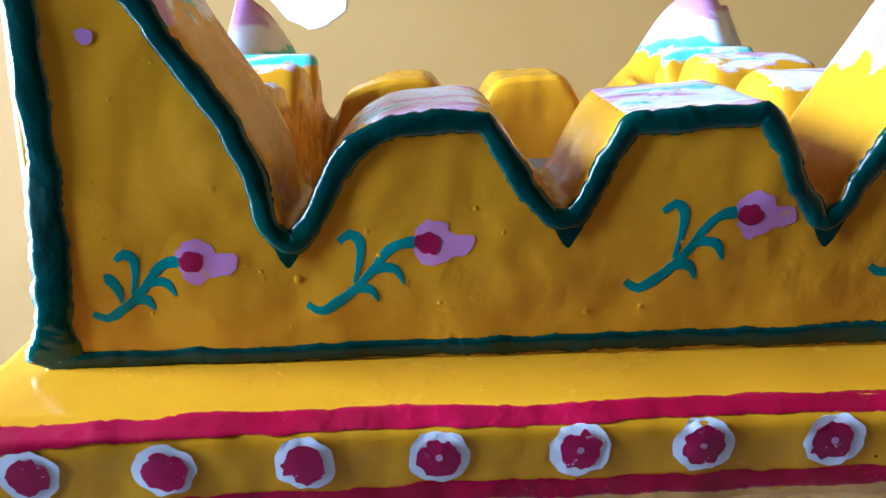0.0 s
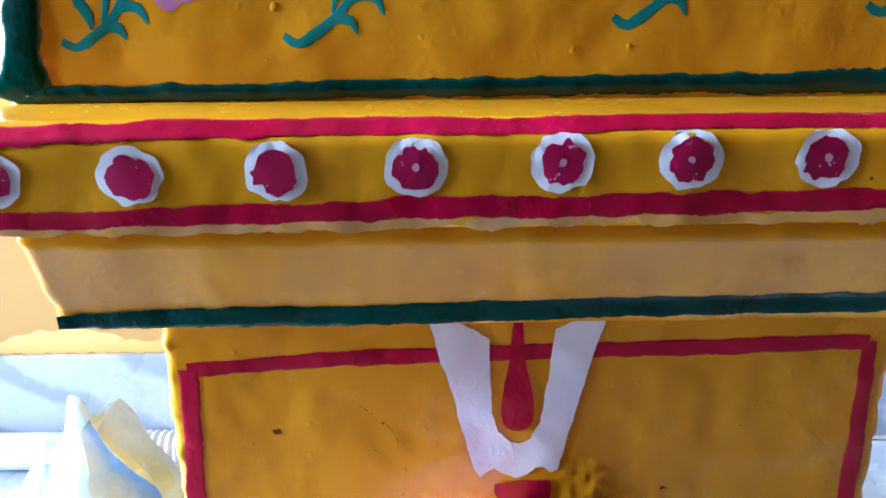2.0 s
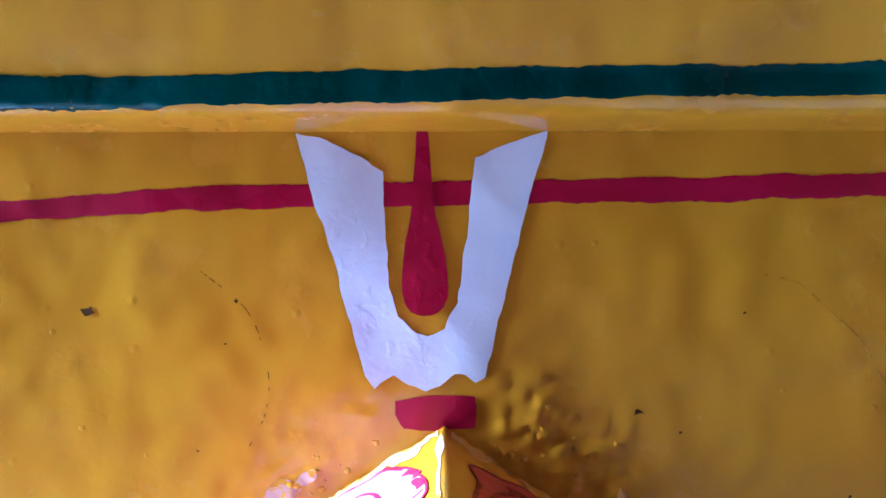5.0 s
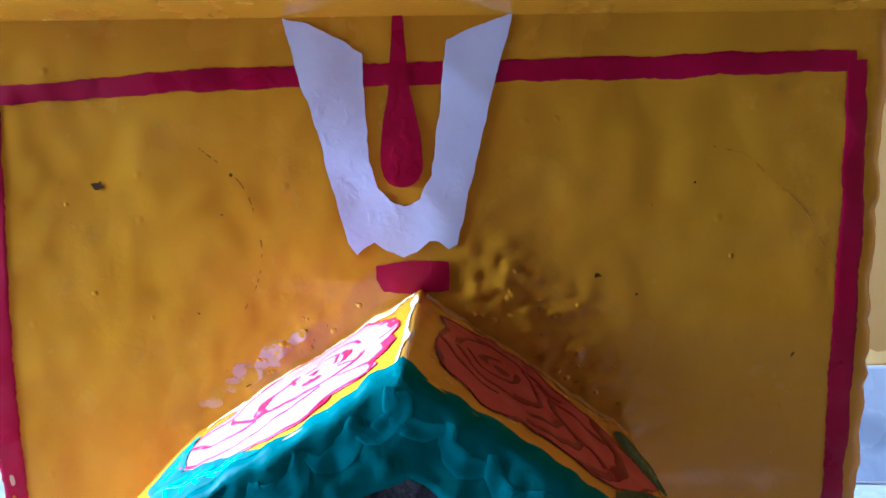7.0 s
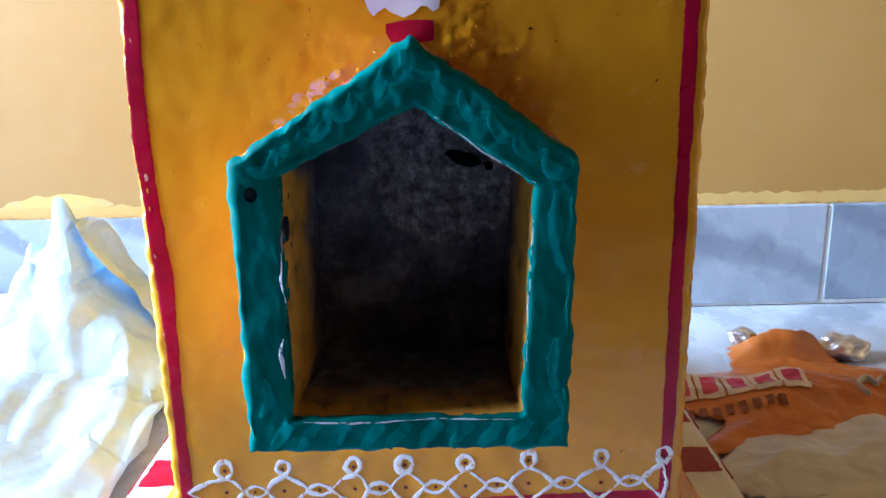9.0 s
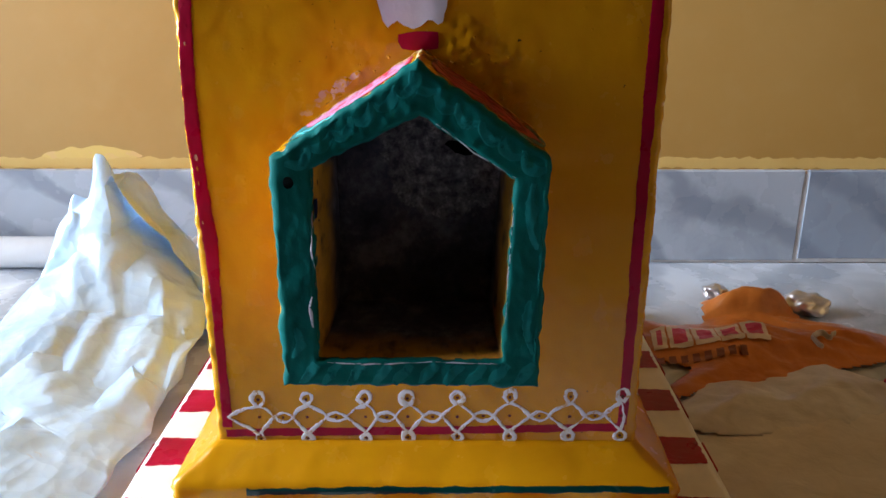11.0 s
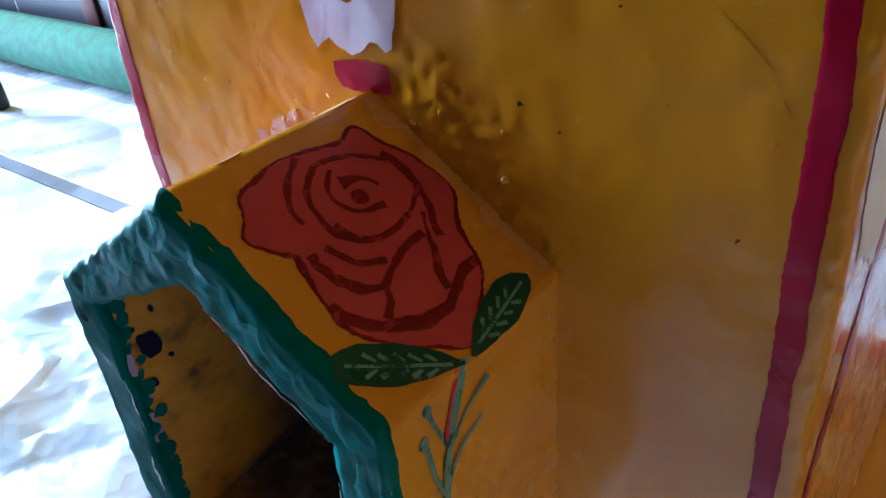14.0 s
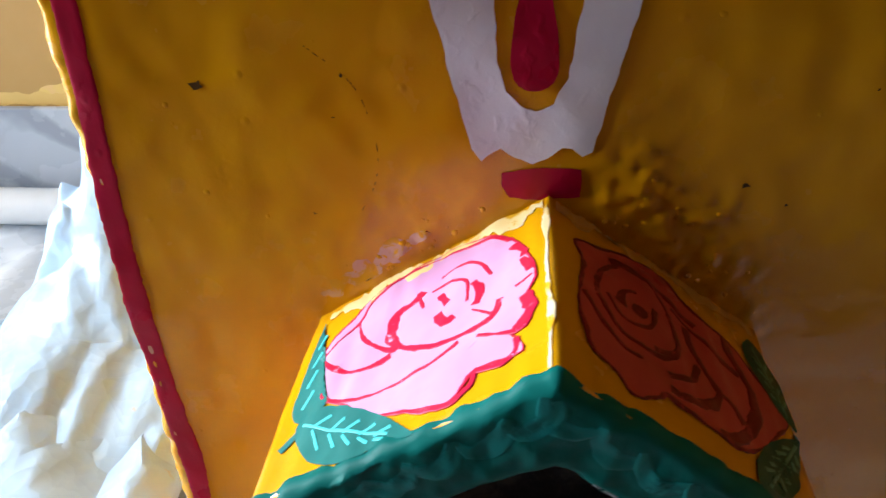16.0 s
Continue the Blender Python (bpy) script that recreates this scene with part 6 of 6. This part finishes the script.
rows = loft(bm, [[(-1.24 + r * math.cos(a * math.tau / 40), 0.172 + r * math.sin(a * math.tau / 40), z) for a in range(40)] for r, z in ((0.15, 0.43), (0.168, 0.434), (0.172, 0.446), (0.165, 0.456), (0.1, 0.459), (0.02, 0.46))])
bm.faces.new(rows[0])
bm.faces.new(rows[-1])
part("seat", bm, MAROON, stool)
thing("wooden_board", box(bmesh.new(), -1.062, -1.022, 0.4805, 0.4855, 0.0, 0.72, 0.0015), MAROON, "dark maroon painted board leaning at the wall", "board")

# putty patch and paint smears on the wall


def on_wall(x, z, lift):
    return Vector((x, WALL_Y - lift, z))


painted("putty_patch", "fill", on_wall, ([(-0.172, 0.535), (-0.150, 0.512), (-0.134, 0.504), (-0.118, 0.508), (-0.099, 0.520), (-0.098, 0.560), (-0.13, 0.575), (-0.165, 0.565)],), WHITE, wall_back, "bare white putty patch", lift=0.00034, smooth=False, rough=0.002, scale=60)
painted("paint_smear", "fill", on_wall, ([(-0.46, 0.128), (-0.42, 0.137), (-0.37, 0.136), (-0.34, 0.128), (-0.38, 0.121), (-0.44, 0.120)],), enamel("lemon_smear", (0.66, 0.46, 0.14), (0.62, 0.42, 0.16), (0.68, 0.49, 0.12), 0.5, wear=(0.66, 0.43, 0.17), worn=0.52, grain=40), wall_back, lift=0.00026, rough=0.004, scale=60)

painted("paint_band", "stroke", on_wall, ([(-1.7, 0.118), (-0.9, 0.1195), (-0.3, 0.118), (0.2, 0.119), (0.9, 0.118), (1.8, 0.119)], 0.013), enamel("pale_yellow_band", (0.62, 0.41, 0.13), (0.58, 0.37, 0.11), (0.66, 0.45, 0.14), 0.55), wall_back, lift=0.0004, rough=0.25, step=0.006)

# ---- pieces: skirting tiles and floor slabs ----
SK_H = 0.1125
x, widths = 0.4335, (0.62, 0.60)
mesh_tile = {}


def tile(x0, x1, y0, y1, z0, z1, parent, name, bevel=0.0015, stone=None):
    stone = stone or MARBLE
    key = (round(x1 - x0, 4), round(y1 - y0, 4), round(z1 - z0, 4), stone.name)
    if key not in mesh_tile:
        w, d, h = key[:3]
        mesh_tile[key] = mesh_of(name, box(bmesh.new(), -w / 2, w / 2, -d / 2, d / 2, -h / 2, h / 2, bevel, 1), stone, False)
    ob = new(name, mesh_tile[key])
    ob.parent = parent
    ob.matrix_parent_inverse = parent.matrix_world.inverted()
    ob.matrix_basis = pose((x0 + x1) / 2, (y0 + y1) / 2, (z0 + z1) / 2)
    return ob


skirting = thing("skirting", box(bmesh.new(), L, R, WALL_Y - 0.0102, WALL_Y - 0.0002, 0, SK_H - 0.002), GROUT, "grout bed of the marble skirting", "skirting", kind="structure", smooth=False)
edges = [-1.8, -1.29, -0.685] + [0.4335 + 0.61 * k for k in range(-1, 8)]
for a, b in zip(edges, edges[1:]):
    a, b = max(a, L + 0.01), min(b, R - 0.01)
    if b - a > 0.02:
        # left of -0.685 the tiles carry the corner's shade as dark colour
        tile(a + 0.0018, b - 0.0018, WALL_Y - 0.011, WALL_Y - 0.003, 0.0040 if a > 0.4 else 0.0015, SK_H, skirting, "skirting_tile", stone=SHADED_SKIRT if b < -0.6 else (GREY_MARBLE if a > 0.4 else SKIRT_MARBLE))

# floor: marble slabs within and beyond a dark stone border line
BX, BY, BWID = -0.517, 0.214, 0.020
FX0, FX1, FY0, FY1 = L - 0.6, R, F - 0.6, WALL_Y - 0.012


def paved(x0, x1, y0, y1, size, ox, oy, stone=None):
    nx0, nx1 = math.floor((x0 - ox) / size), math.ceil((x1 - ox) / size)
    ny0, ny1 = math.floor((y0 - oy) / size), math.ceil((y1 - oy) / size)
    for i in range(nx0, nx1):
        for j in range(ny0, ny1):
            a, b = max(x0, ox + i * size), min(x1, ox + (i + 1) * size)
            c, d = max(y0, oy + j * size), min(y1, oy + (j + 1) * size)
            if b - a > 0.01 and d - c > 0.01:
                tile(a + 0.0006, b - 0.0006, c + 0.0006, d - 0.0006, -0.02, 0.0, floor, "granite_slab" if stone else "marble_slab", 0.0006, stone)


MY = -0.34                          # the pale marble ends here; unseen dark floor ahead cuts the light thrown up
paved(BX, FX1, MY, FY1, 0.60, BX, FY1 - 0.60)
paved(BX, FX1, FY0, MY, 0.60, BX, MY - 0.60, DARK_FLOOR)
paved(FX0, BX - BWID, BY, FY1, 0.60, BX - BWID - 0.60, FY1 - 0.60)
paved(FX0, BX - BWID, MY, BY - BWID, 0.60, BX - BWID - 0.60, BY - BWID - 0.60)
paved(FX0, BX - BWID, FY0, MY, 0.60, BX - BWID - 0.60, MY - 0.60, DARK_FLOOR)
for x0, x1, y0, y1 in ((FX0, BX - 0.0005, BY - BWID + 0.0005, BY - 0.0005), (BX - BWID + 0.0005, BX - 0.0005, FY0, BY - BWID - 0.0005)):
    part("stone_inlay", box(bmesh.new(), x0, x1, y0, y1, -0.02, -0.0001), INLAY, floor, "dark grey stone border line", smooth=False)
